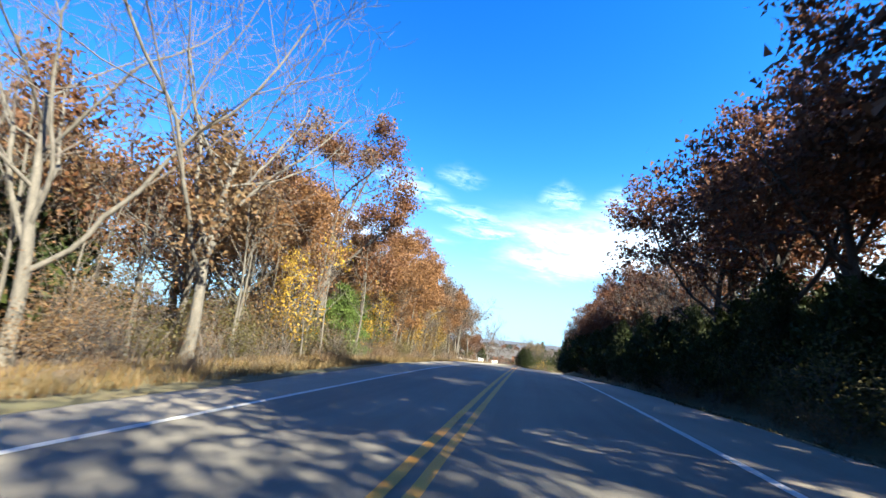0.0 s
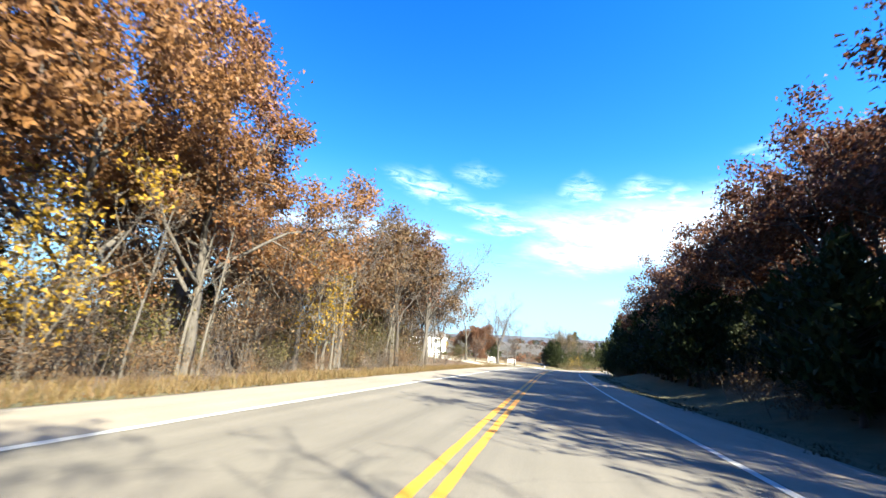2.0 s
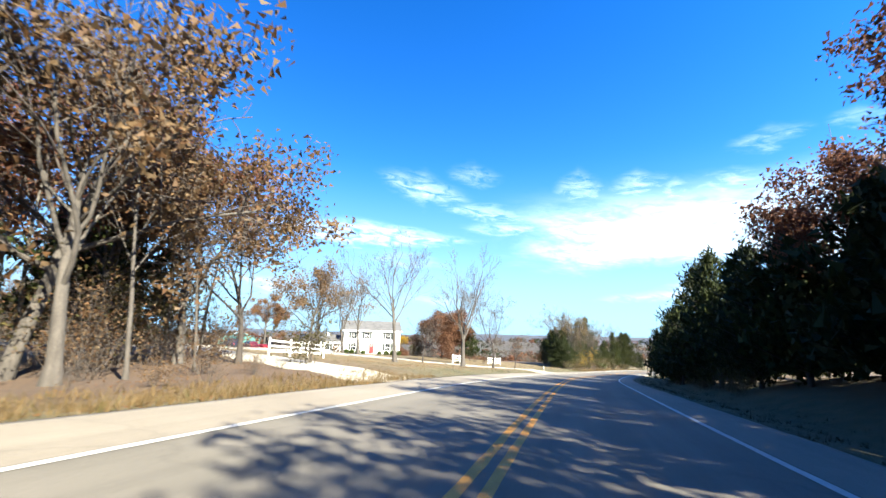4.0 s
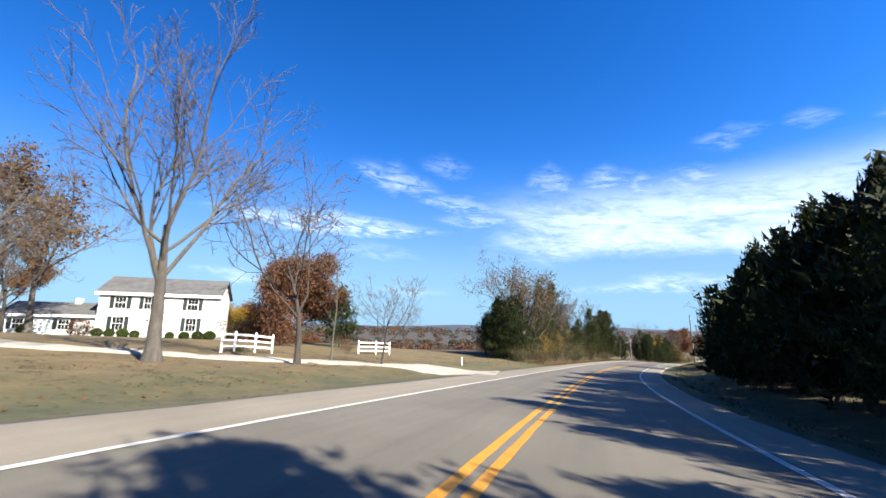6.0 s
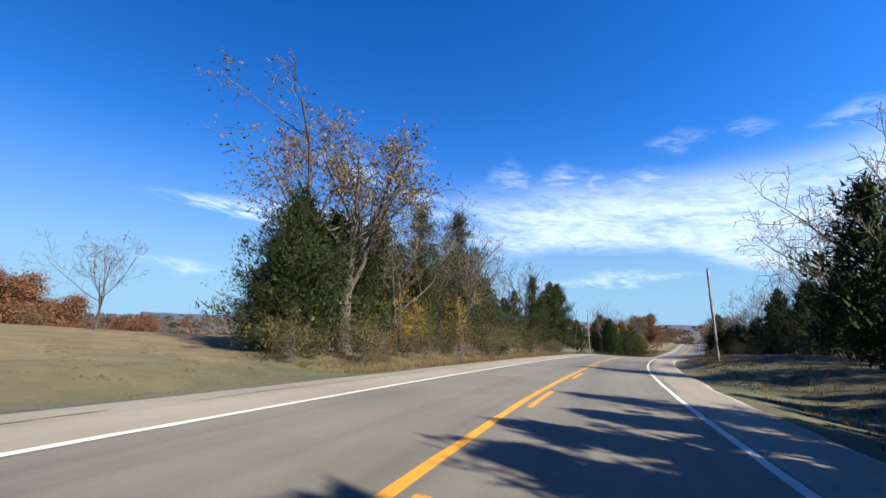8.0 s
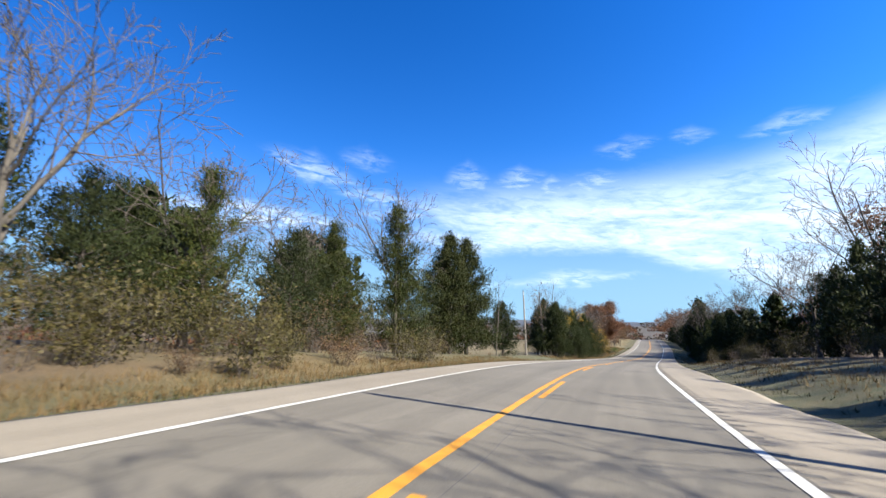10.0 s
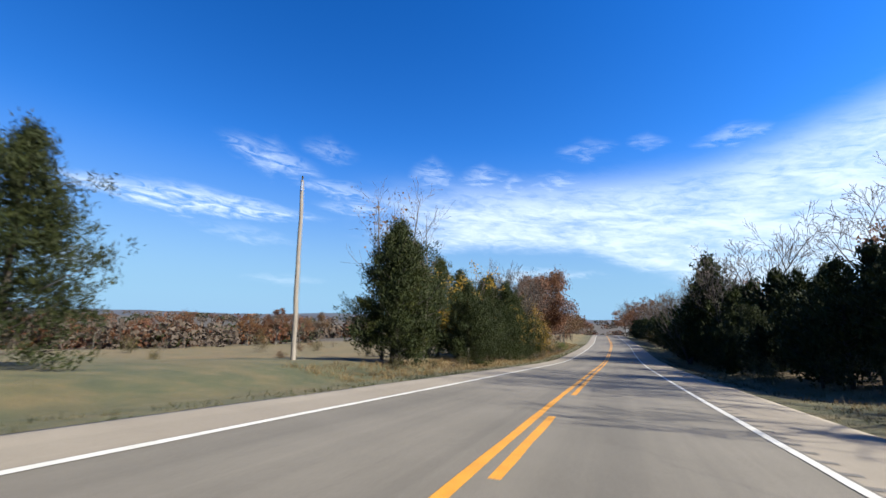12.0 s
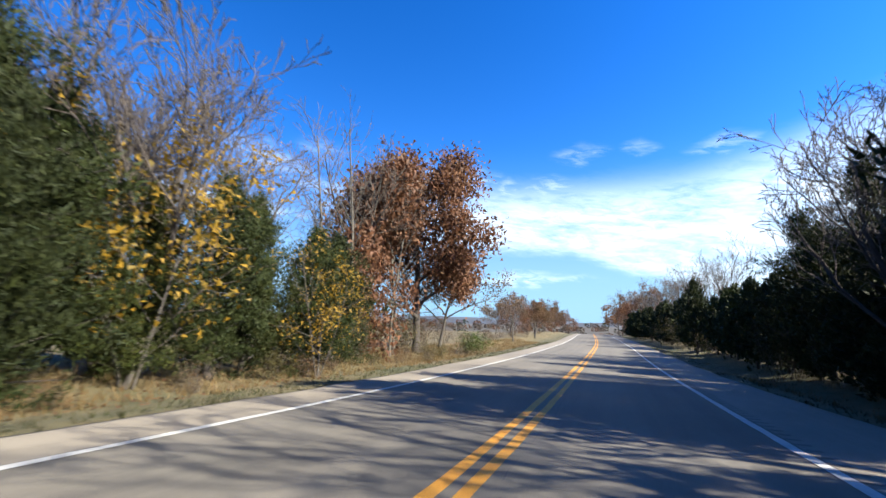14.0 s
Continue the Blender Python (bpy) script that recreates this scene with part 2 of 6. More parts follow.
# the blue stands for air haze over the distance, put into the base colour
M_RIDGE_HAZE = surface("ridge_with_painted_haze", ((0.020, 0.028, 0.045), (0.034, 0.042, 0.060)), 0.01, 0.05, 1.0, 0.0, vary=0.3)
M_STRAW = leafy("dry_grass_blades", ((0.112, 0.076, 0.030), (0.140, 0.096, 0.042), (0.096, 0.056, 0.022), (0.064, 0.058, 0.020)), 0.3)
M_TURF = leafy("short_grass_blades", ((0.017, 0.023, 0.006), (0.032, 0.035, 0.011), (0.060, 0.048, 0.021)), 0.3)
M_WHITE = plain("white_paint", (0.598, 0.598, 0.583), 0.55)
M_SIDING = plain("white_siding", (0.554, 0.568, 0.554), 0.6)
M_SHUTTER = plain("dark_green_shutter", (0.008, 0.015, 0.013), 0.5)
M_RED = plain("red_paint", (0.260, 0.015, 0.015), 0.4)
M_ROOF = surface("grey_shingles", ((0.052, 0.052, 0.054), (0.099, 0.096, 0.094)), 1.2, 14, 0.95, 0.5, 12, vary=0.4)
M_TEAL = plain("teal_sheet_metal", (0.058, 0.187, 0.172), 0.45, 0.2)
M_WOODPOLE = surface("weathered_pole_wood", ((0.104, 0.089, 0.073), (0.198, 0.177, 0.151)), 8, 60, 0.9, 0.5, 50, stretch=(1, 1, 0.1), vary=0.4)
M_CONCRETE = surface("concrete", ((0.166, 0.156, 0.141), (0.234, 0.224, 0.203)), 2, 40, 0.9, 0.3, 50)
M_RUBBER = plain("black_rubber", (0.01, 0.01, 0.01), 0.8)
M_CHROME = plain("bare_metal", (0.55, 0.55, 0.55), 0.3, 0.9)
M_CARBLUE = plain("dark_blue_car_paint", (0.02, 0.025, 0.045), 0.25, 0.2)
M_CARDARK = plain("maroon_car_paint", (0.07, 0.012, 0.025), 0.25, 0.2)
M_CARRED = plain("red_car_paint", (0.35, 0.02, 0.03), 0.25, 0.1)
M_YELLOWPAINT = surface("yellow_road_paint", ((0.380, 0.162, 0.006), (0.461, 0.213, 0.010)), 3, 70, 0.7, 0.35, 90, vary=0.35)
M_WHITEPAINT = surface("white_road_paint", ((0.357, 0.351, 0.322), (0.472, 0.466, 0.438)), 3, 70, 0.7, 0.35, 90, vary=0.3)


def glass_pane(name):
    mat, nt, N, L = nodes_of(name)
    out, bs = N("ShaderNodeOutputMaterial"), N("ShaderNodeBsdfPrincipled")
    bs.inputs["Base Color"].default_value = (0.012, 0.014, 0.016, 1)
    bs.inputs["Roughness"].default_value = 0.06
    L(bs.outputs[0], out.inputs["Surface"])
    return mat


M_GLASS = glass_pane("window_glass")


def asphalt(name, stops, worn):
    """Road surface: chips, wheel-track wear along the lane, patches and fine cracks."""
    mat, nt, N, L = nodes_of(name)
    out, bs = N("ShaderNodeOutputMaterial"), N("ShaderNodeBsdfPrincipled")
    tc, uv = N("ShaderNodeTexCoord"), N("ShaderNodeUVMap")
    uv.uv_map = "lane"
    p = tc.outputs["Object"]
    col, _ = noise_ramp(N, L, p, 0.35, stops, detail=8)
    chips, cv = noise_ramp(N, L, p, 55, ((0.72,) * 3, (1.15,) * 3), detail=4)
    c = mixed(N, L, col, chips, 1.0, "MULTIPLY")
    mp = N("ShaderNodeMapping")
    mp.inputs["Scale"].default_value = (1.4, 0.03, 1)
    L(uv.outputs[0], mp.inputs["Vector"])
    tracks, _ = noise_ramp(N, L, mp.outputs[0], 1.0, ((worn,) * 3, (1.08,) * 3), detail=4, lo=0.35, hi=0.6)
    c = mixed(N, L, c, tracks, 1.0, "MULTIPLY")
    vo = N("ShaderNodeTexVoronoi")
    vo.feature = "DISTANCE_TO_EDGE"
    vo.inputs["Scale"].default_value = 0.22
    wob = N("ShaderNodeTexNoise")
    wob.inputs["Scale"].default_value, wob.inputs["Detail"].default_value = 1.2, 6
    L(p, wob.inputs["Vector"])
    L(mixed(N, L, p, wob.outputs["Color"], 0.55), vo.inputs["Vector"])
    cr = N("ShaderNodeMapRange")
    cr.inputs[1].default_value, cr.inputs[2].default_value, cr.inputs[3].default_value, cr.inputs[4].default_value = 0.0, 0.006, 0.45, 1.0
    L(vo.outputs["Distance"], cr.inputs[0])
    c = mixed(N, L, c, cr.outputs[0], 0.3, "MULTIPLY")
    L(c, bs.inputs["Base Color"])
    bs.inputs["Roughness"].default_value = 0.85
    bp = N("ShaderNodeBump")
    bp.inputs["Strength"].default_value, bp.inputs["Distance"].default_value = 0.5, 0.01
    L(cv, bp.inputs["Height"])
    L(bp.outputs[0], bs.inputs["Normal"])
    L(bs.outputs[0], out.inputs["Surface"])
    return mat


M_ASPHALT = asphalt("asphalt", ((0.080, 0.071, 0.056), (0.108, 0.096, 0.077)), 0.80)
M_SHOULDER = asphalt("pale_chip_shoulder", ((0.134, 0.114, 0.086), (0.172, 0.149, 0.115)), 0.90)
M_MILLED = surface("milled_asphalt", ((0.062, 0.058, 0.052), (0.094, 0.086, 0.078)), 4, 40, 0.9, 0.3, 60)
M_GRAVEL = surface("pale_gravel", ((0.288, 0.262, 0.213), (0.369, 0.340, 0.277)), 1.2, 30, 0.95, 0.8, 25, vary=0.35, dist=0.04)


def ground_material():
    """Turf, straw and leaf litter in patches, by place; bare field far off."""
    mat, nt, N, L = nodes_of("turf_and_litter")
    out, bs = N("ShaderNodeOutputMaterial"), N("ShaderNodeBsdfPrincipled")
    tc = N("ShaderNodeTexCoord")
    p = tc.outputs["Object"]
    green, _ = noise_ramp(N, L, p, 1.1, ((0.022, 0.029, 0.008), (0.044, 0.046, 0.014), (0.078, 0.062, 0.024)), detail=9)
    straw, _ = noise_ramp(N, L, p, 0.8, ((0.066, 0.043, 0.015), (0.102, 0.069, 0.024), (0.128, 0.090, 0.036)), detail=9)
    litter, _ = noise_ramp(N, L, p, 7.0, ((0.025, 0.014, 0.008), (0.059, 0.033, 0.016), (0.088, 0.054, 0.027)), detail=9)
    at1, at2 = N("ShaderNodeVertexColor"), N("ShaderNodeSeparateColor")
    at1.layer_name = "cover"
    L(at1.outputs[0], at2.inputs[0])
    wood, _ = noise_ramp(N, L, p, 0.012, ((0.024, 0.019, 0.014), (0.036, 0.026, 0.018), (0.026, 0.025, 0.017), (0.046, 0.037, 0.026)), detail=7, lo=0.3, hi=0.72)
    patch = N("ShaderNodeTexNoise")
    patch.inputs["Scale"].default_value, patch.inputs["Detail"].default_value, patch.inputs["Roughness"].default_value = 0.22, 7, 0.68
    L(p, patch.inputs["Vector"])
    lift = N("ShaderNodeMath")
    lift.operation, lift.use_clamp = "MULTIPLY_ADD", True
    L(patch.outputs[0], lift.inputs[0])
    lift.inputs[1].default_value = 2.4
    shift = N("ShaderNodeMath")
    shift.operation = "SUBTRACT"
    L(at2.outputs[0], shift.inputs[0])
    shift.inputs[1].default_value = 1.2
    L(shift.outputs[0], lift.inputs[2])
    c = mixed(N, L, green, straw, lift.outputs[0])
    c = mixed(N, L, c, litter, at2.outputs[1])
    c = mixed(N, L, c, wood, at2.outputs[2])
    g, gv = noise_ramp(N, L, p, 24, ((0.6,) * 3, (1.2,) * 3), detail=6)
    L(mixed(N, L, c, g, 1.0, "MULTIPLY"), bs.inputs["Base Color"])
    bs.inputs["Roughness"].default_value = 0.95
    bp = N("ShaderNodeBump")
    bp.inputs["Strength"].default_value, bp.inputs["Distance"].default_value = 0.9, 0.05
    L(gv, bp.inputs["Height"])
    L(bp.outputs[0], bs.inputs["Normal"])
    L(bs.outputs[0], out.inputs["Surface"])
    return mat


M_GROUND = ground_material()


# ---- building blocks ----
def mesh_of(name, verts, faces, mats, smooth=False, index=None):
    me = bpy.data.meshes.new(name)
    me.from_pydata([tuple(v) for v in verts] if not isinstance(verts, np.ndarray) else verts.tolist(), [], faces if not isinstance(faces, np.ndarray) else faces.tolist())
    for mt in (mats if isinstance(mats, (list, tuple)) else [mats]):
        me.materials.append(mt)
    if index is not None:
        me.polygons.foreach_set("material_index", np.asarray(index, dtype=np.int32))
    if smooth:
        me.polygons.foreach_set("use_smooth", np.ones(len(me.polygons), dtype=bool))
    me.update()
    return me


def part(name, geo, material, parent=None, label="", at=None, smooth=False):
    """Links a bmesh or a mesh as one object under a thing or a part."""
    if isinstance(geo, bmesh.types.BMesh):
        me = bpy.data.meshes.new(name)
        geo.to_mesh(me)
        geo.free()
        me.materials.append(material)
        if smooth:
            for f in me.polygons:
                f.use_smooth = True
    else:
        me = geo
    ob = new(name, me)
    if parent is not None:
        ob.parent = parent
    if at is not None:
        ob.matrix_basis = at
    if label:
        ob["label"] = label
    return ob


def box(bm, lo, hi, bevel=0.0):
    r = bmesh.ops.create_cube(bm, size=1.0)
    size = [h - l for l, h in zip(lo, hi)]
    bmesh.ops.scale(bm, vec=size, verts=r["verts"])
    bmesh.ops.translate(bm, vec=[(l + h) / 2 for l, h in zip(lo, hi)], verts=r["verts"])
    if bevel:
        edges = list({e for v in r["verts"] for e in v.link_edges})
        bmesh.ops.bevel(bm, geom=edges, offset=bevel, segments=1, affect="EDGES")
    return bm


def boxed(lo, hi, bevel=0.0):
    return box(bmesh.new(), lo, hi, bevel)


def rod(bm, a, b, r0, r1, sides=8):
    a, b = Vector(a), Vector(b)
    d = b - a
    r = bmesh.ops.create_cone(bm, cap_ends=True, segments=sides, radius1=r0, radius2=r1, depth=d.length)
    m = Matrix.Translation((a + b) / 2) @ d.to_track_quat("Z", "Y").to_matrix().to_4x4()
    bmesh.ops.transform(bm, matrix=m, verts=r["verts"])
    return bm


# ---- road line and ground ----
# centre line: x, y, z, cross fall in degrees (right side up)
ROAD = [
    (-23.74, -107.40, -1.41, 0.98),
    (-13.36, -58.49, -1.21, 0.98),
    (-6.10, -24.25, -1.16, 0.98),
    (-0.91, 0.20, -1.21, 1.97),
    (5.63, 31.01, -1.48, 0.54),
    (11.44, 59.10, -2.35, -0.39),
    (16.58, 84.19, -3.40, -0.95),
    (21.73, 107.34, -4.31, -1.24),
    (27.42, 129.32, -5.28, -1.37),
    (33.66, 149.90, -6.45, -1.40),
    (40.48, 168.35, -7.59, -1.37),
    (47.54, 184.24, -8.41, -1.32),
    (54.96, 198.43, -9.05, -1.26),
    (62.69, 211.61, -9.61, -1.15),
    (70.89, 223.77, -10.14, -0.98),
    (79.25, 234.70, -10.93, -0.67),
    (87.20, 244.58, -11.63, -0.16),
    (94.90, 253.99, -12.24, 0.66),
    (107.57, 269.47, -12.72, 0.00),
    (126.57, 292.68, -12.80, 0.00),
    (157.08, 332.32, -12.60, 0.00),
    (193.55, 380.00, -13.05, 0.00),
    (242.30, 443.50, -18.00, 0.00),
    (297.70, 514.30, -26.00, 0.00),
]


def edge_l(s):
    """Width of the paving left of the centre."""
    return np.interp(s, [0, 46, 90, 150, 180, 200, 240, 256, 300], [4.9, 5.6, 6.2, 5.8, 5.4, 5.1, 5.2, 4.9, 4.9])


def edge_r(s):
    return np.interp(s, [0, 80, 95, 180, 207, 245, 290], [5.8, 5.8, 5.3, 5.0, 4.8, 5.3, 5.5])


def half_l(s):
    """From the centre to the left white line."""
    return np.interp(s, [0, 40, 80, 130, 170, 190, 215, 262, 300], [3.3, 3.4, 3.85, 3.6, 3.4, 3.15, 3.2, 3.4, 3.5])


def half_r(s):
    return np.interp(s, [0, 40, 80, 170, 192, 215, 263, 300], [3.55, 3.8, 3.62, 3.65, 3.3, 3.15, 3.35, 3.45])


def spline(rows, step=1.0):
    """A smooth line through the rows, at even steps of its length in plan, with the length of each row."""
    P = np.array(rows, float)
    t = np.r_[0, np.cumsum(np.hypot(*np.diff(P[:, :2], axis=0).T))]
    k = np.gradient(P, t, axis=0)
    s = np.arange(0, t[-1], step)
    i = np.clip(np.searchsorted(t, s, "right") - 1, 0, len(t) - 2)
    h = (t[i + 1] - t[i])[:, None]
    u = ((s - t[i]) / h[:, 0])[:, None]
    out = (2 * u**3 - 3 * u**2 + 1) * P[i] + (u**3 - 2 * u**2 + u) * h * k[i] + (3 * u**2 - 2 * u**3) * P[i + 1] + (u**3 - u**2) * h * k[i + 1]
    return s, out


RS, RP = spline(ROAD)
RS = RS - 110.00
# the rows' stations are closer or wider than a metre: metres of road to one station
PACE = np.interp(RS, (-60, 0, 31, 60, 86, 110, 132, 190, 205, 222, 244, 263, 275, 276), (0.66, 0.664, 0.722, 0.81, 0.888, 0.93, 1.0, 1.0, 1.1, 1.33, 1.56, 1.746, 1.775, 1.0))
run = np.r_[np.zeros((1, 3)), np.cumsum(np.diff(RP[:, :3], axis=0) * PACE[:-1, None], axis=0)]
RP[:, :3] = run - run[260] + RP[260, :3]
RT = np.gradient(RP[:, :2], axis=0)
RT /= np.hypot(*RT.T)[:, None]
RN = np.stack([RT[:, 1], -RT[:, 0]], 1)       # to the right


def smooth(a, b, x):
    u = np.clip((x - a) / (b - a), 0, 1)
    return u * u * (3 - 2 * u)


def road_at(s):
    x, y, z, b = (np.interp(s, RS, RP[:, k]) for k in range(4))
    nx, ny = np.interp(s, RS, RN[:, 0]), np.interp(s, RS, RN[:, 1])
    return x, y, z, b, nx, ny


def hump(x, c, w):
    return np.exp(-(((x - c) / w) ** 2))


def rise(s, d):
    """Height of the ground over the road's centre, beside the road."""
    b = np.interp(s, RS, RP[:, 3])
    el, er = edge_l(s), edge_r(s)
    e = np.where(d < 0, np.minimum(-d - el, 60), np.minimum(d - er, 60))
    level = np.tan(np.radians(b)) * np.clip(d, -el, er)
    e = np.maximum(e, 0)
    ditch = -0.35 * hump(e, 2.6, 1.5) * np.where(d > 0, 1.0, 0.55)
    # left: woods below the banked road at first, later a little above it, lawn that rises to the house, then a fall into the valley
    lawn = smooth(130, 152, s) * smooth(219, 196, s)
    wood = smooth(136, 112, s)
    left = 0.25 * smooth(1, 6, e) * (1 - wood) + lawn * 1.15 * smooth(6, 30, e) + (1 - lawn) * (1 - wood) * 0.5 * smooth(3, 14, e) - wood * 0.75 * smooth(1, 12, e)
    left -= smooth(228, 250, s) * smooth(3, 22, e) * 1.3
    # right: a cut bank at first, level further on
    bank = smooth(168, 128, s)
    right = (0.35 + 1.3 * bank) * smooth(2.5, 11, e) + 0.5 * bank * smooth(9, 25, e)
    right = right + 0.85 * smooth(204, 218, s) * smooth(268, 250, s) * smooth(0.3, 2.6, e)
    return level - 0.06 * smooth(0, 0.5, e) + ditch + np.where(d < 0, left, right)


def near_s(x, y):
    """The place along the road that lies nearest, and the offset to its right."""
    x, y = np.atleast_1d(x).astype(float), np.atleast_1d(y).astype(float)
    s, d = np.empty(len(x)), np.empty(len(x))
    for a in range(0, len(x), 4000):
        k = np.argmin((x[a:a + 4000, None] - RP[None, :, 0]) ** 2 + (y[a:a + 4000, None] - RP[None, :, 1]) ** 2, axis=1)
        dx, dy = x[a:a + 4000] - RP[k, 0], y[a:a + 4000] - RP[k, 1]
        s[a:a + 4000] = RS[k] + (dx * RT[k, 0] + dy * RT[k, 1]) / PACE[k]
        d[a:a + 4000] = dx * RN[k, 0] + dy * RN[k, 1]
    return s, d


def bumps(x, y, f):
    return np.sin(x * f + 1.3) * np.cos(y * f * 0.9 - 0.4) + 0.5 * np.sin(x * f * 2.3 + y * f * 1.7)


def ground_z(s, d):
    """Ground height at an offset d from the road at s."""
    x, y, z, b, nx, ny = road_at(s)
    px, py = x + nx * d, y + ny * d
    a = np.abs(d)
    out = z + rise(s, d) + 0.05 * bumps(px, py, 0.9) * smooth(7, 11, a)
    valley = 0.06 + 0.94 * smooth(186, 214, s)
    meadow = smooth(228, 246, s)
    steep = valley * (smooth(34, 150, a) * 18 + smooth(150, 420, a) * 18)
    gentle = smooth(30, 220, a) * 9 + smooth(150, 420, a) * 22
    fall = np.where(d < 0, steep + (gentle - steep) * meadow, smooth(40, 160, a) * -3)
    return out - fall + 1.6 * bumps(px, py, 0.021) * smooth(60, 200, a)


def spot(s, d, lift=0.0):
    x, y, z, b, nx, ny = road_at(s)
    return Vector((float(x + nx * d), float(y + ny * d), float(ground_z(np.float64(s), np.float64(d))) + lift))


def heading(s):
    """Degrees, counter-clockwise from +y, in which the road runs at s."""
    tx, ty = np.interp(s, RS, RT[:, 0]), np.interp(s, RS, RT[:, 1])
    return math.degrees(math.atan2(-tx, ty))


def strip(name, s_list, d_list, lift, mats):
    """A sheet over the road's length, from one white line (-1) to the other (1)."""
    S, Dd = np.meshgrid(s_list, d_list, indexing="ij")
    Dd = Dd * np.where(Dd < 0, half_l(S) + 0.12, half_r(S) + 0.12)
    x, y, z, b, nx, ny = road_at(S)
    X, Y = x + nx * Dd, y + ny * Dd
    Z = ground_z(S, Dd) + lift
    n, m = S.shape
    i = np.arange(n * m).reshape(n, m)
    faces = np.stack([i[:-1, :-1], i[:-1, 1:], i[1:, 1:], i[1:, :-1]], -1).reshape(-1, 4)
    me = mesh_of(name, np.stack([X, Y, Z], -1).reshape(-1, 3), faces, mats, smooth=True)
    lay = me.uv_layers.new(name="lane")
    loop = np.empty(len(me.loops), dtype=np.int32)
    me.loops.foreach_get("vertex_index", loop)
    st = np.stack([Dd.ravel(), S.ravel()], -1)[loop]
    lay.data.foreach_set("uv", st.ravel())
    return me


S_LO, S_HI = float(RS[0]) + 1, float(RS[-1]) - 2


def build_ground():
    s_near = np.arange(S_LO, S_HI, 2.5)
    dl = np.array([-0.1, 0.4, 0.9, 1.5, 2.3, 3.2, 4.3, 5.6, 7, 9, 11, 13, 16, 19, 22, 26, 30, 36, 44, 54, 69, 89, 114, 144, 184, 234])
    d_list = np.r_[-dl[::-1], -0.6, -0.3, 0.0, 0.3, 0.6, dl]
    S, Dd = np.meshgrid(s_near, d_list, indexing="ij")
    k = len(dl)
    Dd[:, :k] -= edge_l(s_near)[:, None]
    Dd[:, -k:] += edge_r(s_near)[:, None]
    Dd[:, k:-k] *= 5
    x, y, z, b, nx, ny = road_at(S)
    X, Y, Z = x + nx * Dd, y + ny * Dd, ground_z(S, Dd)
    Z = np.where((Dd > -edge_l(S)) & (Dd < edge_r(S)), Z - 0.12, Z)
    n, m = S.shape
    verts = np.stack([X, Y, Z], -1).reshape(-1, 3)
    i = np.arange(n * m).reshape(n, m)
    faces = np.stack([i[:-1, :-1], i[:-1, 1:], i[1:, 1:], i[1:, :-1]], -1).reshape(-1, 4).tolist()
    # rings that carry the sheet on to the horizon
    loop = np.r_[i[0, :], i[1:, -1], i[-1, -2::-1], i[-2:0:-1, 0]]
    mid = np.array([60.0, 160.0])
    ring, base = loop, verts[loop]
    extra, total = [], len(verts)
    for k, grow in enumerate((1.35, 1.9, 2.8, 4.2, 6.5, 10.0, 15.0)):
        p = base.copy()
        p[:, :2] = mid + (base[:, :2] - mid) * grow
        far = np.hypot(*(p[:, :2] - mid).T)
        low = -46 + 7 * bumps(p[:, 0], p[:, 1], 0.0031) + np.interp(far, [300, 1200, 2600, 4500], [4, 2, 34, 44])
        p[:, 2] = low + (base[:, 2] - low) * (0.45 if k == 0 else 0.12 if k == 1 else 0)
        extra.append(p)
        here = total + np.arange(len(loop))
        total += len(loop)
        for a in range(len(loop)):
            c = (a + 1) % len(loop)
            faces.append((int(ring[a]), int(here[a]), int(here[c]), int(ring[c])))
        ring = here
    allv = np.concatenate([verts] + extra)
    me = mesh_of("ground", allv, faces, M_GROUND, smooth=True)
    # what covers the soil: straw, litter, woods far off
    s, d = S.ravel(), Dd.ravel()
    a = np.abs(d)
    lawn = smooth(128, 144, s) * smooth(218, 210, s) * (d < 0)
    straw = np.where(d < 0, 0.25 + 0.65 * smooth(9, 13, a) * lawn + 0.4 * (1 - lawn) * smooth(6.5, 9, a), 0.15 + 0.5 * smooth(168, 230, s) * smooth(8, 12, a))
    straw = np.where((d < 0) & (s > 236) & (s < 262), 0.12 + 0.5 * smooth(26, 45, a), straw)
    litter = (1 - lawn) * np.where(d < 0, smooth(7.5, 10.5, a) * smooth(234, 222, s), 0.8 * smooth(9, 13, a))
    field = (d < 0) & (s > 238) & (s < 335)
    straw = np.where(field, np.maximum(straw, 0.55 * smooth(45, 90, a)), straw)
    wood = np.where(field, smooth(185, 215, a), np.where(d < 0, smooth(48, 80, a), smooth(60, 110, a)))
    cov = np.stack([straw, litter, wood, np.ones_like(s)], -1)
    cov = np.concatenate([cov, np.tile([0, 0, 1, 1], (len(allv) - len(verts), 1))])
    lay = me.color_attributes.new("cover", "FLOAT_COLOR", "POINT")
    lay.data.foreach_set("color", cov.astype(np.float32).ravel())
    tagged(new("ground", me), "straw-coloured mown turf, leaf litter and distant woodland floor", "ground", kind="structure")


build_ground()
s_road = np.arange(S_LO + 1, S_HI - 1, 1.5)
tagged(new("road", strip("road", s_road, np.linspace(-1, 1, 9), 0.02, M_ASPHALT)), "worn grey asphalt two-lane road with fine cracks", "road", kind="structure")
rr = random.Random(4)


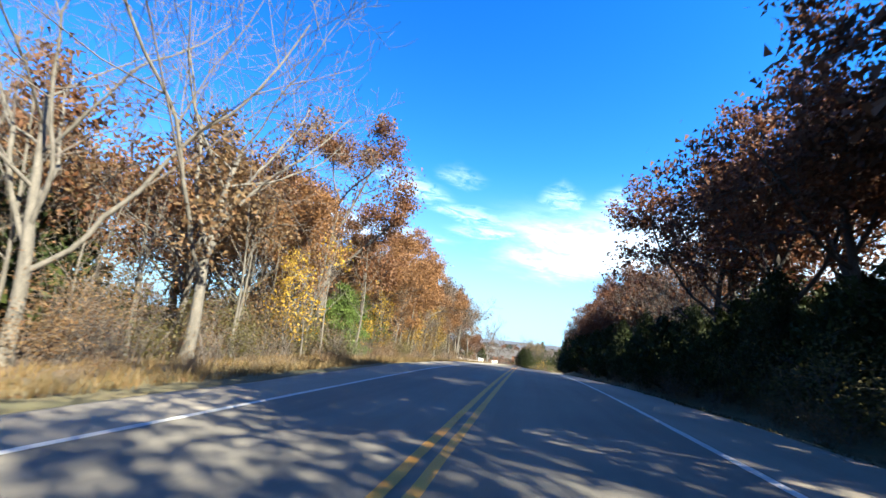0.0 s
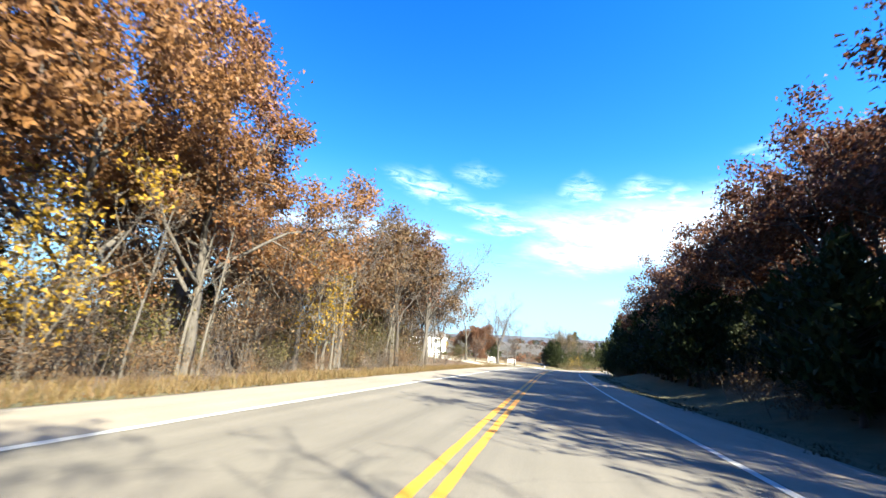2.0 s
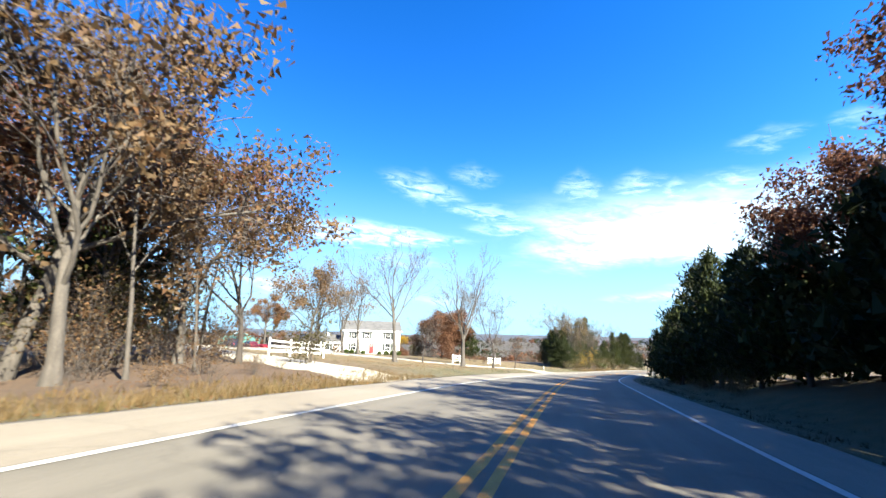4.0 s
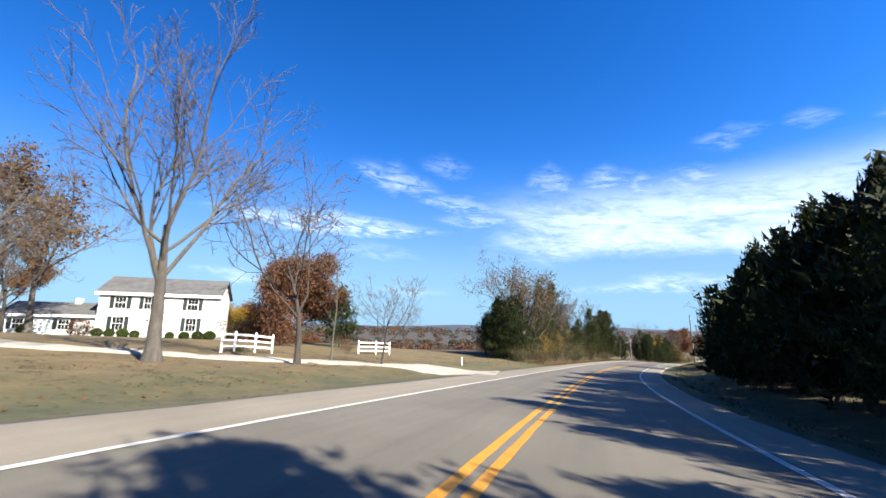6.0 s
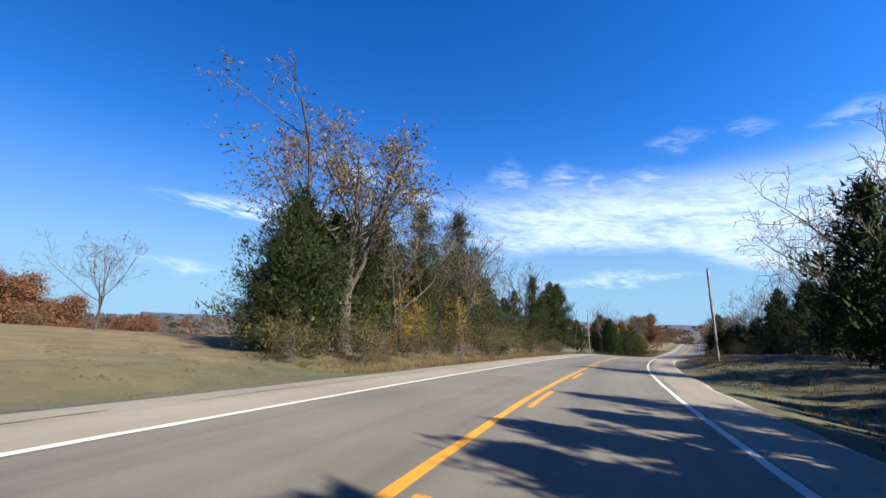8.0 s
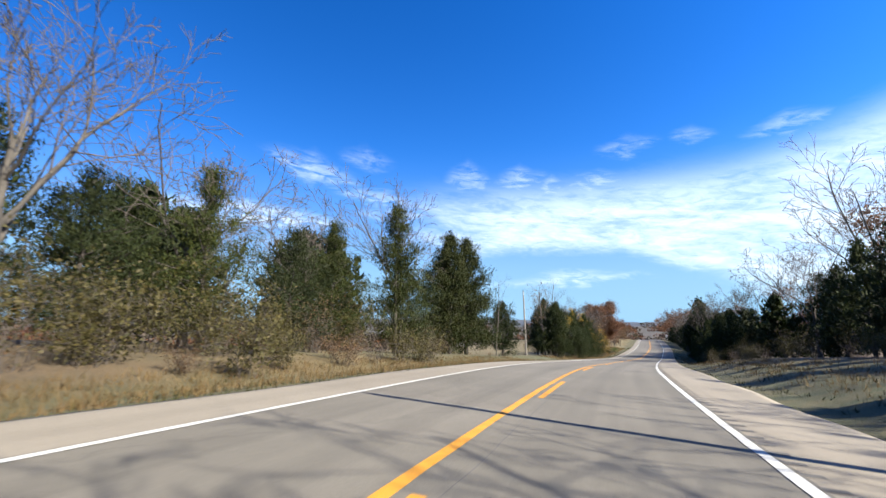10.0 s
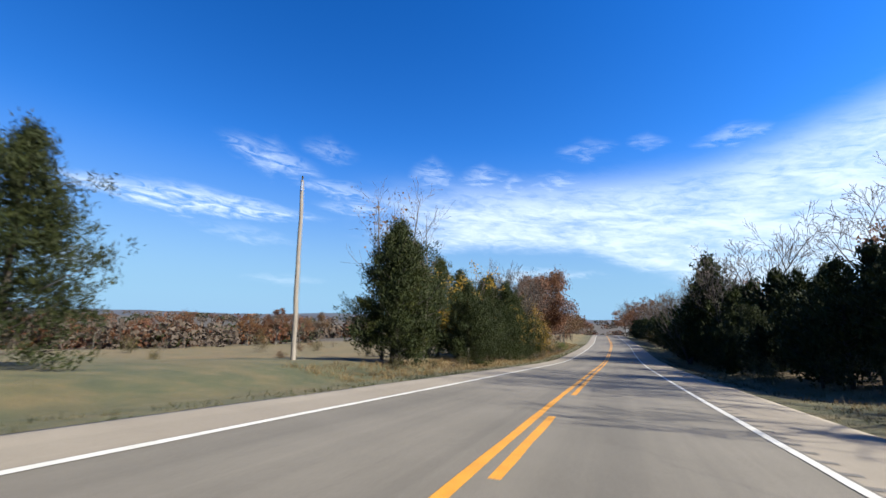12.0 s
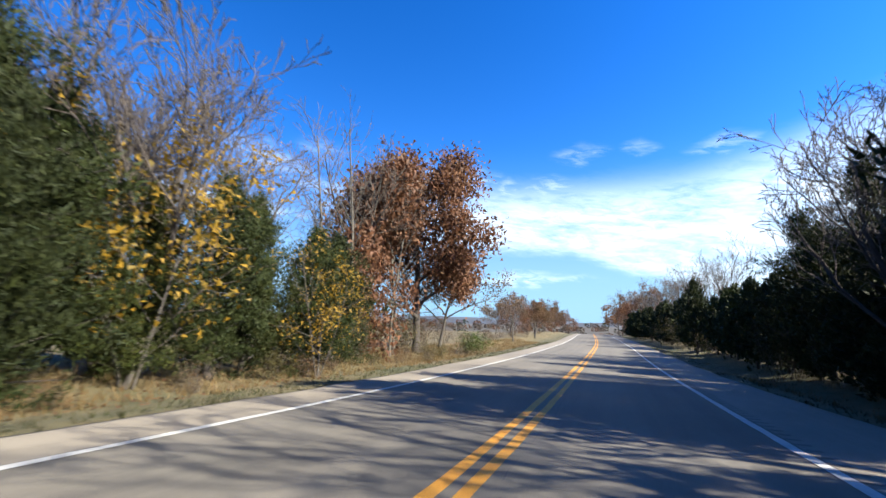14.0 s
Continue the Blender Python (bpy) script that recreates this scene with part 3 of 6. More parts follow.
def shoulder(name, inner, outer, label):
    """A paved shoulder with a ragged outer edge and a thickness at its edge."""
    S = np.arange(S_LO + 1, S_HI - 1, 1.0)
    rag = np.array([rr.uniform(-0.09, 0.09) for _ in S])
    rag = np.convolve(rag, [0.25, 0.5, 0.25], "same") * 1.5
    frac = np.array([0, 0.3, 0.6, 0.9, 1.0, 1.02])
    x, y, z, b, nx, ny = (v[:, None] for v in road_at(S))
    out = (-edge_l(S) if outer < 0 else edge_r(S))[:, None]
    start = (-half_l(S) if outer < 0 else half_r(S))[:, None] - 0.05 * inner
    D = start + (out + np.sign(outer) * rag[:, None] - start) * frac[None, :]
    Z = ground_z(np.repeat(S[:, None], len(frac), 1), np.clip(D, -edge_l(S)[:, None], edge_r(S)[:, None])) + np.array([0.016, 0.016, 0.016, 0.012, -0.0, -0.14])
    n, m = D.shape
    i = np.arange(n * m).reshape(n, m)
    f = np.stack([i[:-1, :-1], i[:-1, 1:], i[1:, 1:], i[1:, :-1]], -1).reshape(-1, 4)
    if outer < 0:
        f = f[:, ::-1]
    me = mesh_of(name, np.stack([x + nx * D, y + ny * D, Z], -1).reshape(-1, 3), f, M_SHOULDER, smooth=True)
    lay = me.uv_layers.new(name="lane")
    loop = np.empty(len(me.loops), dtype=np.int32)
    me.loops.foreach_get("vertex_index", loop)
    lay.data.foreach_set("uv", np.stack([D.ravel(), np.repeat(S, m)], -1)[loop].ravel())
    return tagged(new(name, me), label, "road shoulder", kind="structure")


shoulder("pavement", -1, -1, "pale chip-sealed shoulder beside the white line")
shoulder("pavement", 1, 1, "pale chip-sealed shoulder with rumble strip")


DASHES = ((186.6, 191.6), (194.0, 199.1), (201.6, 206.7), (209.2, 214.1), (216.8, 221.6), (224.1, 229.1), (231.6, 236.6), (239.1, 244.8), (247.7, 253.0), (255.3, 258.3))   # gaps of the broken stripe


def painted_line(name, where, width, material, label, ragged=0.008, gaps=()):
    """A stripe of thick paint with worn edges, laid 4 mm over the asphalt."""
    S = np.arange(S_LO + 2, S_HI - 2, 0.5)
    lo = np.array([rr.uniform(-ragged, ragged) for _ in S])
    hi = np.array([rr.uniform(-ragged, ragged) for _ in S])
    mid = where(S)
    D = np.stack([mid - width / 2 + lo, mid + width / 2 + hi], 1)
    x, y, z, b, nx, ny = (v[:, None] for v in road_at(S))
    Z = ground_z(np.repeat(S[:, None], 2, 1), D) + 0.028
    i = np.arange(len(S) * 2).reshape(-1, 2)
    f = np.stack([i[:-1, 0], i[:-1, 1], i[1:, 1], i[1:, 0]], -1)
    keep = np.ones(len(f), dtype=bool)
    for g0, g1 in gaps:
        keep &= ~((S[:-1] >= g0) & (S[1:] <= g1))
    me = mesh_of(name, np.stack([x + nx * D, y + ny * D, Z], -1).reshape(-1, 3), f[keep], material)
    tagged(new(name, me), label, "road marking", kind="structure")


def centre_line(S):
    """The crew painted the centre line a little off the crown here and there."""
    return np.interp(S, (0, 15, 40, 100, 135, 147, 168, 185, 200, 212, 240, 256, 266, 280, 340), (0, 0.03, 0.12, 0.1, 0.0, -0.06, 0.24, 0.26, 0.1, 0.2, 0.0, -0.02, 0.0, 0.1, 0.1))


painted_line("trim", lambda S: -half_l(S), 0.13, M_WHITEPAINT, "white painted edge line on the asphalt")
painted_line("trim", half_r, 0.13, M_WHITEPAINT, "white painted edge line on the asphalt")
painted_line("trim", lambda S: centre_line(S) - 0.125, 0.13, M_YELLOWPAINT, "solid yellow stripe of the centre line")
painted_line("trim", lambda S: centre_line(S) + 0.125, 0.13, M_YELLOWPAINT, "yellow stripe of the centre line, broken on one stretch", gaps=DASHES)


def rumble(name, d0, s0, s1, label):
    """Milled grooves beside the edge line."""
    v, f = [], []
    for s in np.arange(s0, s1, 0.34):
        a = float(half_r(s)) + d0
        for ss, dd in ((s, a), (s, a + 0.2), (s + 0.09, a + 0.2), (s + 0.09, a)):
            x, y, z, bb, nx, ny = road_at(ss)
            v.append((float(x + nx * dd), float(y + ny * dd), float(ground_z(np.float64(ss), np.float64(dd))) + 0.0215))
        i = len(v)
        f.append((i - 4, i - 3, i - 2, i - 1))
    tagged(new(name, mesh_of(name, v, f, M_MILLED)), label, "rumble strip", kind="stuff")


def seam(s0, s1, d0, width, seed, label):
    """A wandering line of tar along a joint in the asphalt."""
    rng = np.random.default_rng(seed)
    S = np.arange(s0, s1, 0.25)
    w = np.cumsum(rng.normal(size=len(S)) * 0.012)
    w = w - np.linspace(w[0], w[-1], len(S))
    h = width * rng.uniform(0.4, 1.3, len(S))
    D = np.stack([d0 + w - h / 2, d0 + w + h / 2], 1)
    x, y, z, bb, nx, ny = (q[:, None] for q in road_at(S))
    Z = ground_z(np.repeat(S[:, None], 2, 1), D) + 0.0245
    i = np.arange(len(S) * 2).reshape(-1, 2)
    f = np.stack([i[:-1, 0], i[:-1, 1], i[1:, 1], i[1:, 0]], -1)
    tagged(new("trim", mesh_of("trim", np.stack([x + nx * D, y + ny * D, Z], -1).reshape(-1, 3), f, M_MILLED)), label, "road joint", kind="structure")


rumble("rumble_strip", 0.1, 205, 330, "milled rumble grooves beside the white line")
seam(175, 320, 0.44, 0.02, 3, "dark tar-filled joint beside the centre line")
seam(196, 212, -6.0 + 1.6, 0.03, 8, "dark crack in the pale shoulder")
for ds, dd in ((188, -4.5), (243, -4.4), (262, 4.6)):
    seam(ds, ds + 7, dd, 0.03, int(ds), "dark crack in the pale shoulder")


# ---- plants ----
def tubes_mesh(name, branches, mats):
    """One mesh of tapered tubes; each branch is points, radii and a number of sides."""
    V, F, n0 = [], [], 0
    for pts, rad, sides in branches:
        p = np.asarray(pts, float)
        t = np.gradient(p, axis=0)
        t /= np.linalg.norm(t, axis=1)[:, None] + 1e-9
        ref = np.array([1.0, 0, 0]) if abs(t[0, 0]) < 0.8 else np.array([0, 1.0, 0])
        u = np.cross(t, ref)
        u /= np.linalg.norm(u, axis=1)[:, None] + 1e-9
        w = np.cross(t, u)
        a = np.linspace(0, 2 * np.pi, sides, endpoint=False)
        ring = p[:, None] + np.asarray(rad)[:, None, None] * (np.cos(a)[None, :, None] * u[:, None] + np.sin(a)[None, :, None] * w[:, None])
        V.append(ring.reshape(-1, 3))
        k = len(p)
        i = n0 + np.arange(k * sides).reshape(k, sides)
        j = np.roll(i, -1, axis=1)
        F.append(np.stack([i[:-1], j[:-1], j[1:], i[1:]], -1).reshape(-1, 4))
        n0 += k * sides
    return mesh_of(name, np.concatenate(V), np.concatenate(F), mats, smooth=True)


def leaves_mesh(name, centres, size, mats, rng, narrow=0.6, droop=0.0, outward=None, small=False):
    """Kite-shaped leaves at the centres, each turned its own way, slightly folded."""
    c = np.asarray(centres, float)
    n = len(c)
    sz = size * rng.uniform(0.6, 1.35, n)[:, None]
    a = rng.normal(size=(n, 3))
    if outward is not None:
        a = a * 0.75 + outward
    a[:, 2] -= droop
    a /= np.linalg.norm(a, axis=1)[:, None]
    b = np.cross(a, rng.normal(size=(n, 3)))
    b /= np.linalg.norm(b, axis=1)[:, None] + 1e-9
    if small:
        v = np.stack([c - a * sz * 0.5 - b * sz * narrow * 0.5, c - a * sz * 0.4 + b * sz * narrow * 0.5, c + a * sz * 0.5], 1)
        return mesh_of(name, v.reshape(-1, 3), np.arange(3 * n).reshape(n, 3), mats)
    v = np.stack([c - a * sz * 0.5, c + b * sz * narrow * 0.5 + a * sz * 0.05, c + a * sz * 0.5, c - b * sz * narrow * 0.5 + a * sz * 0.05], 1)
    f = np.arange(4 * n).reshape(n, 4)
    return mesh_of(name, v.reshape(-1, 3), f, mats)


def grow(rng, start, way, length, radius, level, spec, out, tips):
    """A limb that bends and tapers, with limbs of its own."""
    n = max(4, int(length / spec["step"]) + 2) if level < 2 else (4 if level == 2 else 3)
    pts, rad = [np.array(start, float)], [radius]
    d = np.array(way, float)
    d /= np.linalg.norm(d)
    for k in range(1, n):
        d = d + rng.normal(size=3) * spec["wobble"] * (1 + 0.4 * level if level else 0.5) + np.array([0, 0, spec["lift"][min(level, len(spec["lift"]) - 1)]]) / n
        d /= np.linalg.norm(d)
        pts.append(pts[-1] + d * length / (n - 1))
        rad.append(max(radius * (1 - (1 - spec["taper"]) * k / (n - 1)), spec["thin"]))
    out.append((pts, rad, (8, 6, 4, 3, 3)[min(level, 4)]))
    if level >= spec["levels"]:
        tips.append(pts)
        return
    kids = spec["kids"][level]
    first = spec["clear"] if level == 0 else 0.22
    turn = rng.uniform(0, 2 * np.pi)
    for k in range(kids):
        f = first + (1 - first) * ((k + rng.uniform(0.2, 1.0)) / kids)
        f = min(f, 0.99)
        x = f * (n - 1)
        i = min(int(x), n - 2)
        p = pts[i] + (pts[i + 1] - pts[i]) * (x - i)
        r = rad[i] + (rad[i + 1] - rad[i]) * (x - i)
        ax = pts[i + 1] - pts[i]
        ax /= np.linalg.norm(ax)
        side = np.cross(ax, [math.cos(turn), math.sin(turn), 0.31])
        side /= np.linalg.norm(side) + 1e-9
        turn += 2.4 + rng.uniform(-0.5, 0.5)
        ang = radians(rng.uniform(*spec["angle"]))
        w = ax * math.cos(ang) + side * math.sin(ang)
        reach = spec["ratio"][level] * length * rng.uniform(0.7, 1.15) * (1.15 - 0.55 * (f - first) / (1 - first))
        grow(rng, p, w, reach, max(r * spec["shrink"], spec["thin"]), level + 1, spec, out, tips)
    if level > 0:
        tips.append(pts)


BARE = dict(bole=0.5, step=0.8, wobble=0.085, lift=(0.0, 0.55, 0.3, 0.2, 0.1), taper=0.34, thin=0.010, levels=4, kids=(7, 6, 5, 3), clear=0.4, angle=(22, 48), ratio=(1.2, 0.52, 0.55, 0.6), shrink=0.52)
VASE = dict(bole=0.36, step=0.8, wobble=0.07, lift=(0.0, 0.6, 0.4, 0.25, 0.15), taper=0.32, thin=0.009, levels=4, kids=(8, 8, 6, 4), clear=0.5, angle=(18, 50), ratio=(1.75, 0.5, 0.5, 0.55), shrink=0.54)
OAK = dict(bole=0.66, step=0.8, wobble=0.10, lift=(0.0, 0.3, 0.15, 0.1), taper=0.35, thin=0.012, levels=3, kids=(9, 6, 3), clear=0.34, angle=(35, 72), ratio=(0.8, 0.5, 0.45), shrink=0.58)
THIN = dict(bole=1.0, step=0.7, wobble=0.06, lift=(0.1, 0.5, 0.3), taper=0.25, thin=0.006, levels=2, kids=(11, 5), clear=0.35, angle=(22, 50), ratio=(0.34, 0.45), shrink=0.45)


def deciduous(name, seed, height, radius, spec, bark, leaves=None, count=0, size=0.16, spread=0.5, lean=(0, 0), label="", trunks=1, leaf_low=0.0, twig_mat=None, fill=0.0, small=False):
    """A broadleaved tree: trunk with its main limbs, twigs and, where it keeps them, leaves."""
    rng = np.random.default_rng(seed)
    ob = new(name)
    out, tips = [], []
    for k in range(trunks):
        way = (lean[0] + rng.normal() * 0.04 + (0.28 * math.cos(2.3 * k) if trunks > 1 else 0), lean[1] + rng.normal() * 0.04 + (0.28 * math.sin(2.3 * k) if trunks > 1 else 0), 1)
        grow(rng, (0.1 * k, 0, -0.25), way, height * spec["bole"] * (1 - 0.12 * k), radius * (1 - 0.2 * k), 0, spec, out, tips)
    # root flare
    for pts, rad, sides in out[:1]:
        rad[0] = radius * 1.5
    stem = [b for b in out if b[2] >= 6]
    fine = [b for b in out if b[2] < 6]
    part("trunk", tubes_mesh("trunk", stem, bark), bark, ob)
    part("crown", tubes_mesh("crown", fine, twig_mat or M_TWIG), M_TWIG, ob)
    if leaves is not None:
        anchors = []
        for pts in tips:
            p = np.asarray(pts)
            for u in (0.35, 0.6, 0.8, 1.0):
                x = u * (len(p) - 1)
                i = min(int(x), len(p) - 2)
                anchors.append(p[i] + (p[i + 1] - p[i]) * (x - i))
        anchors = np.array(anchors)
        anchors = anchors[anchors[:, 2] > leaf_low * height]
        pick = anchors[rng.integers(0, len(anchors), count)]
        keep = np.sin(pick[:, 0] * 1.1 + seed) + np.sin(pick[:, 1] * 1.3 + 2 * seed) + np.sin(pick[:, 2] * 1.2) > -0.75 - fill
        pick = pick[keep]
        c = pick + rng.normal(size=(len(pick), 3)) * spread * np.array([1, 1, 0.75])
        if len(anchors) > 50:
            c = c + (rng.normal(size=(len(anchors), 3)) * 0.25)[rng.integers(0, len(anchors), len(pick))] * 0.3
        part("foliage", leaves_mesh("foliage", c, size, leaves, rng, droop=0.3, small=small), leaves, ob)
    return ob


def cedar(name, seed, height, width, material=None, clumps=900, ragged=0.25, skirt=0.05, per=5, spray=0.36, slim=0.3):
    """A red cedar: a straight trunk hung with dense upswept sprays, ragged in outline."""
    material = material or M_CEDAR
    rng = np.random.default_rng(seed)
    ob = new(name)
    k = 9
    zs = np.linspace(-0.2, height * 0.97, k)
    pts = [(0.05 * rng.normal(), 0.05 * rng.normal(), z) for z in zs]
    rad = np.linspace(0.05 + 0.012 * height, 0.012, k)
    tubes = [(pts, rad, 6)]
    C, A = [], []
    nb = int(26 + height * 7)
    for b in range(nb):
        f = (b + rng.uniform(0, 1)) / nb
        z = height * (skirt + (0.97 - skirt) * f)
        env = width * 0.5 * (1 - f) ** 0.8 * (0.72 + 0.28 * min(1, f * 6)) * 1.12 * (1 + ragged * float(np.clip(rng.normal(), -1.6, 1.3))) + 0.12
        env = max(env, 0.12)
        a = b * 2.4 + rng.uniform(-0.4, 0.4)
        tip = np.array([env * math.cos(a), env * math.sin(a), z + env * rng.uniform(0.05, 0.75)])
        root = np.array([0, 0, z])
        tubes.append(([root, tip], [0.012 + 0.01 * env, 0.005], 3))
        m = int(clumps / nb * (0.4 + 1.2 * env / (width * 0.5)))
        tufts = [(u, rng.normal(size=3) * (0.05 + 0.09 * env)) for u in rng.uniform(0.3, 1.0, 5)]
        for q in range(m):
            u, off = tufts[q % 5]
            u += rng.normal() * 0.07
            p = root + (tip - root) * u + off + rng.normal(size=3) * (0.07 + 0.05 * env) * np.array([1, 1, 0.9])
            C.append(p)
            w = (tip - root) / (np.linalg.norm(tip - root) + 1e-9) * 0.55 + np.array([p[0], p[1], 0]) * 0.15 + np.array([0, 0, 1.0])
            A.append(w)
    C, A = np.repeat(np.array(C), per, axis=0), np.repeat(np.array(A), per, axis=0)
    C = C + rng.normal(size=C.shape) * 0.12
    part("trunk", tubes_mesh("trunk", tubes, M_BARK_DARK), M_BARK_DARK, ob)
    part("foliage", leaves_mesh("foliage", C, spray, material, rng, narrow=slim, outward=A, small=True), material, ob)
    return ob


def shrub(name, seed, height, width, material, count, size, stems=14, twig=None):
    """A bush of many stems with leaves towards the ends."""
    rng = np.random.default_rng(seed)
    ob = new(name)
    tubes, C = [], []
    for k in range(stems):
        a, lean = rng.uniform(0, 2 * np.pi), rng.uniform(0.1, 1.0)
        d = np.array([math.cos(a) * lean * width * 0.5, math.sin(a) * lean * width * 0.5, height * rng.uniform(0.6, 1.0)])
        root = np.array([rng.normal() * 0.12 * width, rng.normal() * 0.12 * width, -0.1])
        bend = rng.normal(size=3) * 0.1 * height
        line = [root, root + d * 0.35 + bend * 0.5, root + d * 0.7 + bend * 0.4, root + d]
        tubes.append((line, [0.018, 0.013, 0.009, 0.004], 3))
        for q in range(4):
            u = rng.uniform(0.3, 0.9)
            p = root + d * u + bend * 0.4
            e = p + rng.normal(size=3) * 0.22 * height * np.array([1, 1, 0.5]) + np.array([0, 0, 0.12 * height])
            tubes.append(([p, (p + e) / 2 + rng.normal(size=3) * 0.03, e], [0.008, 0.006, 0.003], 3))
            for _ in range(max(1, count // (stems * 4))):
                C.append(p + (e - p) * rng.uniform(0.2, 1.1) + rng.normal(size=3) * 0.09 * height)
    part("framework", tubes_mesh("framework", tubes, twig or M_TWIG), M_TWIG, ob)
    if count:
        part("foliage", leaves_mesh("foliage", np.array(C), size, material, rng, droop=0.1, small=True), material, ob)
    return ob


KINDS = {}


def plant(kind, s, d, turn, scale=1.0, sink=0.0, label="", tall=1.0):
    """Sets a tree or bush of that kind beside the road."""
    proto, text, cat, group = KINDS[kind]
    # stations that stand for more or less than a metre take their trees with them
    if s < 262 and (s < 135 or abs(d) < 28 and not kind.startswith("brush")):
        q = float(np.interp(s, RS, PACE))
        d, scale = 1.2 + (d - 1.2) * q, scale * q
    p = spot(s, d)
    m = Matrix.Translation(p - Vector((0, 0, sink))) @ pose(0, 0, 0, 0, 0, turn)
    if not proto.get("placed"):
        ob = proto
        ob["placed"] = True
        ob.matrix_basis = m
    else:
        ob = copy_thing(proto, m)
    ob.scale = (scale, scale, scale * tall)
    tagged(ob, label or text, cat, group)
    return ob


def kind(key, ob, label, category, group):
    KINDS[key] = (ob, label, category, group)


OAK_BACK = dict(OAK, kids=(8, 5, 2))
kind("oak_a", deciduous("oak_tree", 11, 13.5, 0.26, OAK, M_BARK, M_RUSSET, 42000, 0.155, 0.28, small=True), "oak tree holding russet autumn leaves, grey bark", "tree", "oaks of the roadside wood")
kind("oak_b", deciduous("oak_tree", 12, 12.0, 0.22, OAK, M_BARK, M_ORANGE, 42000, 0.155, 0.28, small=True), "oak tree with orange-brown autumn leaves, grey bark", "tree", "oaks of the roadside wood")
kind("oak_c", deciduous("oak_tree", 13, 12.5, 0.24, OAK, M_BARK_DARK, M_DARKRED, 15000, 0.22, 0.36, small=True), "oak tree with sparse dark red-brown leaves", "tree", "oaks of the roadside wood")
kind("oak_far", deciduous("oak_tree", 18, 13.0, 0.24, OAK_BACK, M_BARK, M_RUSSET, 6000, 0.32, 0.5, small=True), "oak tree deeper in the wood, russet leaves", "tree", "oaks of the roadside wood")
kind("oak_dim", deciduous("oak_tree", 19, 12.5, 0.24, OAK_BACK, M_BARK_DARK, M_BROWN, 6000, 0.30, 0.5, small=True), "oak tree deeper in the wood, brown leaves", "tree", "oaks of the roadside wood")
kind("bare_a", deciduous("bare_tree", 21, 12.5, 0.24, BARE, M_BARK), "leafless deciduous tree with fine grey twigs", "tree", "leafless trees")
kind("bare_b", deciduous("bare_tree", 22, 11.0, 0.19, BARE, M_BARK, lean=(0.1, 0.05)), "leafless tree with grey bark", "tree", "leafless trees")
kind("bare_c", deciduous("bare_tree", 23, 10.0, 0.16, dict(BARE, kids=(7, 6, 5, 3), angle=(35, 68)), M_BARK_DARK), "leafless tree with dark spreading limbs", "tree", "leafless trees")
kind("bare_d", deciduous("bare_tree", 27, 8.0, 0.12, dict(BARE, kids=(8, 6, 4, 2), angle=(30, 66), wobble=0.11, lift=(0.0, 0.7, 0.4, 0.3, 0.2)), M_BARK_DARK), "small leafless tree with crooked dark limbs", "tree", "leafless trees")
kind("oak_y", deciduous("ornamental_tree", 16, 9.0, 0.16, OAK, M_BARK, M_YELLOW, 6000, 0.3, 0.5), "tree with orange-yellow autumn leaves", "tree", "")
kind("thin_a", deciduous("slender_tree", 31, 8.5, 0.08, THIN, M_BARK_PALE), "slender young tree with pale stem, no leaves", "tree", "slender understorey trees")
kind("thin_b", deciduous("slender_tree", 32, 7.0, 0.065, THIN, M_BARK, M_TAN, 500, 0.15, 0.35), "slender young tree with few tan leaves", "tree", "slender understorey trees")
kind("thin_y", deciduous("slender_tree", 33, 6.0, 0.05, dict(THIN, clear=0.14, kids=(13, 5), ratio=(0.36, 0.45), angle=(30, 70)), M_BARK, M_YELLOW, 2200, 0.14, 0.2, small=True, trunks=3), "slender young tree with bright yellow leaves", "tree", "slender understorey trees")
kind("oak_tall", deciduous("sparse_tree", 15, 10.5, 0.27, dict(BARE, kids=(9, 7, 5, 3), angle=(36, 66), clear=0.3, ratio=(1.25, 0.55, 0.5, 0.5)), M_BARK, M_FADED, 8000, 0.13, 0.26, small=True), "broad tree with sparse faded tan-yellow leaves", "tree", "leafless trees")
kind("tan_oak", deciduous("oak_tree", 14, 10.0, 0.17, OAK, M_BARK, M_TAN, 13000, 0.18, 0.34, small=True), "small oak tree with thin tan-brown leaves", "tree", "oaks of the roadside wood")
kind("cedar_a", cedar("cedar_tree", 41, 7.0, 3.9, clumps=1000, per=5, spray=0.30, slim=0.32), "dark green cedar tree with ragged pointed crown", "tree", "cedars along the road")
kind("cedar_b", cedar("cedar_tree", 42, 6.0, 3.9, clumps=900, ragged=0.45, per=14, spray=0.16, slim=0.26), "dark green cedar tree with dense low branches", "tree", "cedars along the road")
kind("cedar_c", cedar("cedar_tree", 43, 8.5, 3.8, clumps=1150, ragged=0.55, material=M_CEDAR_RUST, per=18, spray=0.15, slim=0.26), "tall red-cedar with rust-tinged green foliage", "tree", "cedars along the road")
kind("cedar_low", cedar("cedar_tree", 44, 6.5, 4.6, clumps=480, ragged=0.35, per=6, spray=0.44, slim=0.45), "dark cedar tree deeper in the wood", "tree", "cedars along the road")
kind("brush_bare", shrub("shrub", 51, 2.4, 2.6, M_TAN, 220, 0.09, stems=18), "bare brown thicket shrub in dry grass", "shrub", "undergrowth shrubs")
kind("brush_tan", shrub("shrub", 52, 2.0, 2.6, M_TAN, 1000, 0.10, stems=13), "undergrowth shrub with withered brown leaves", "shrub", "undergrowth shrubs")
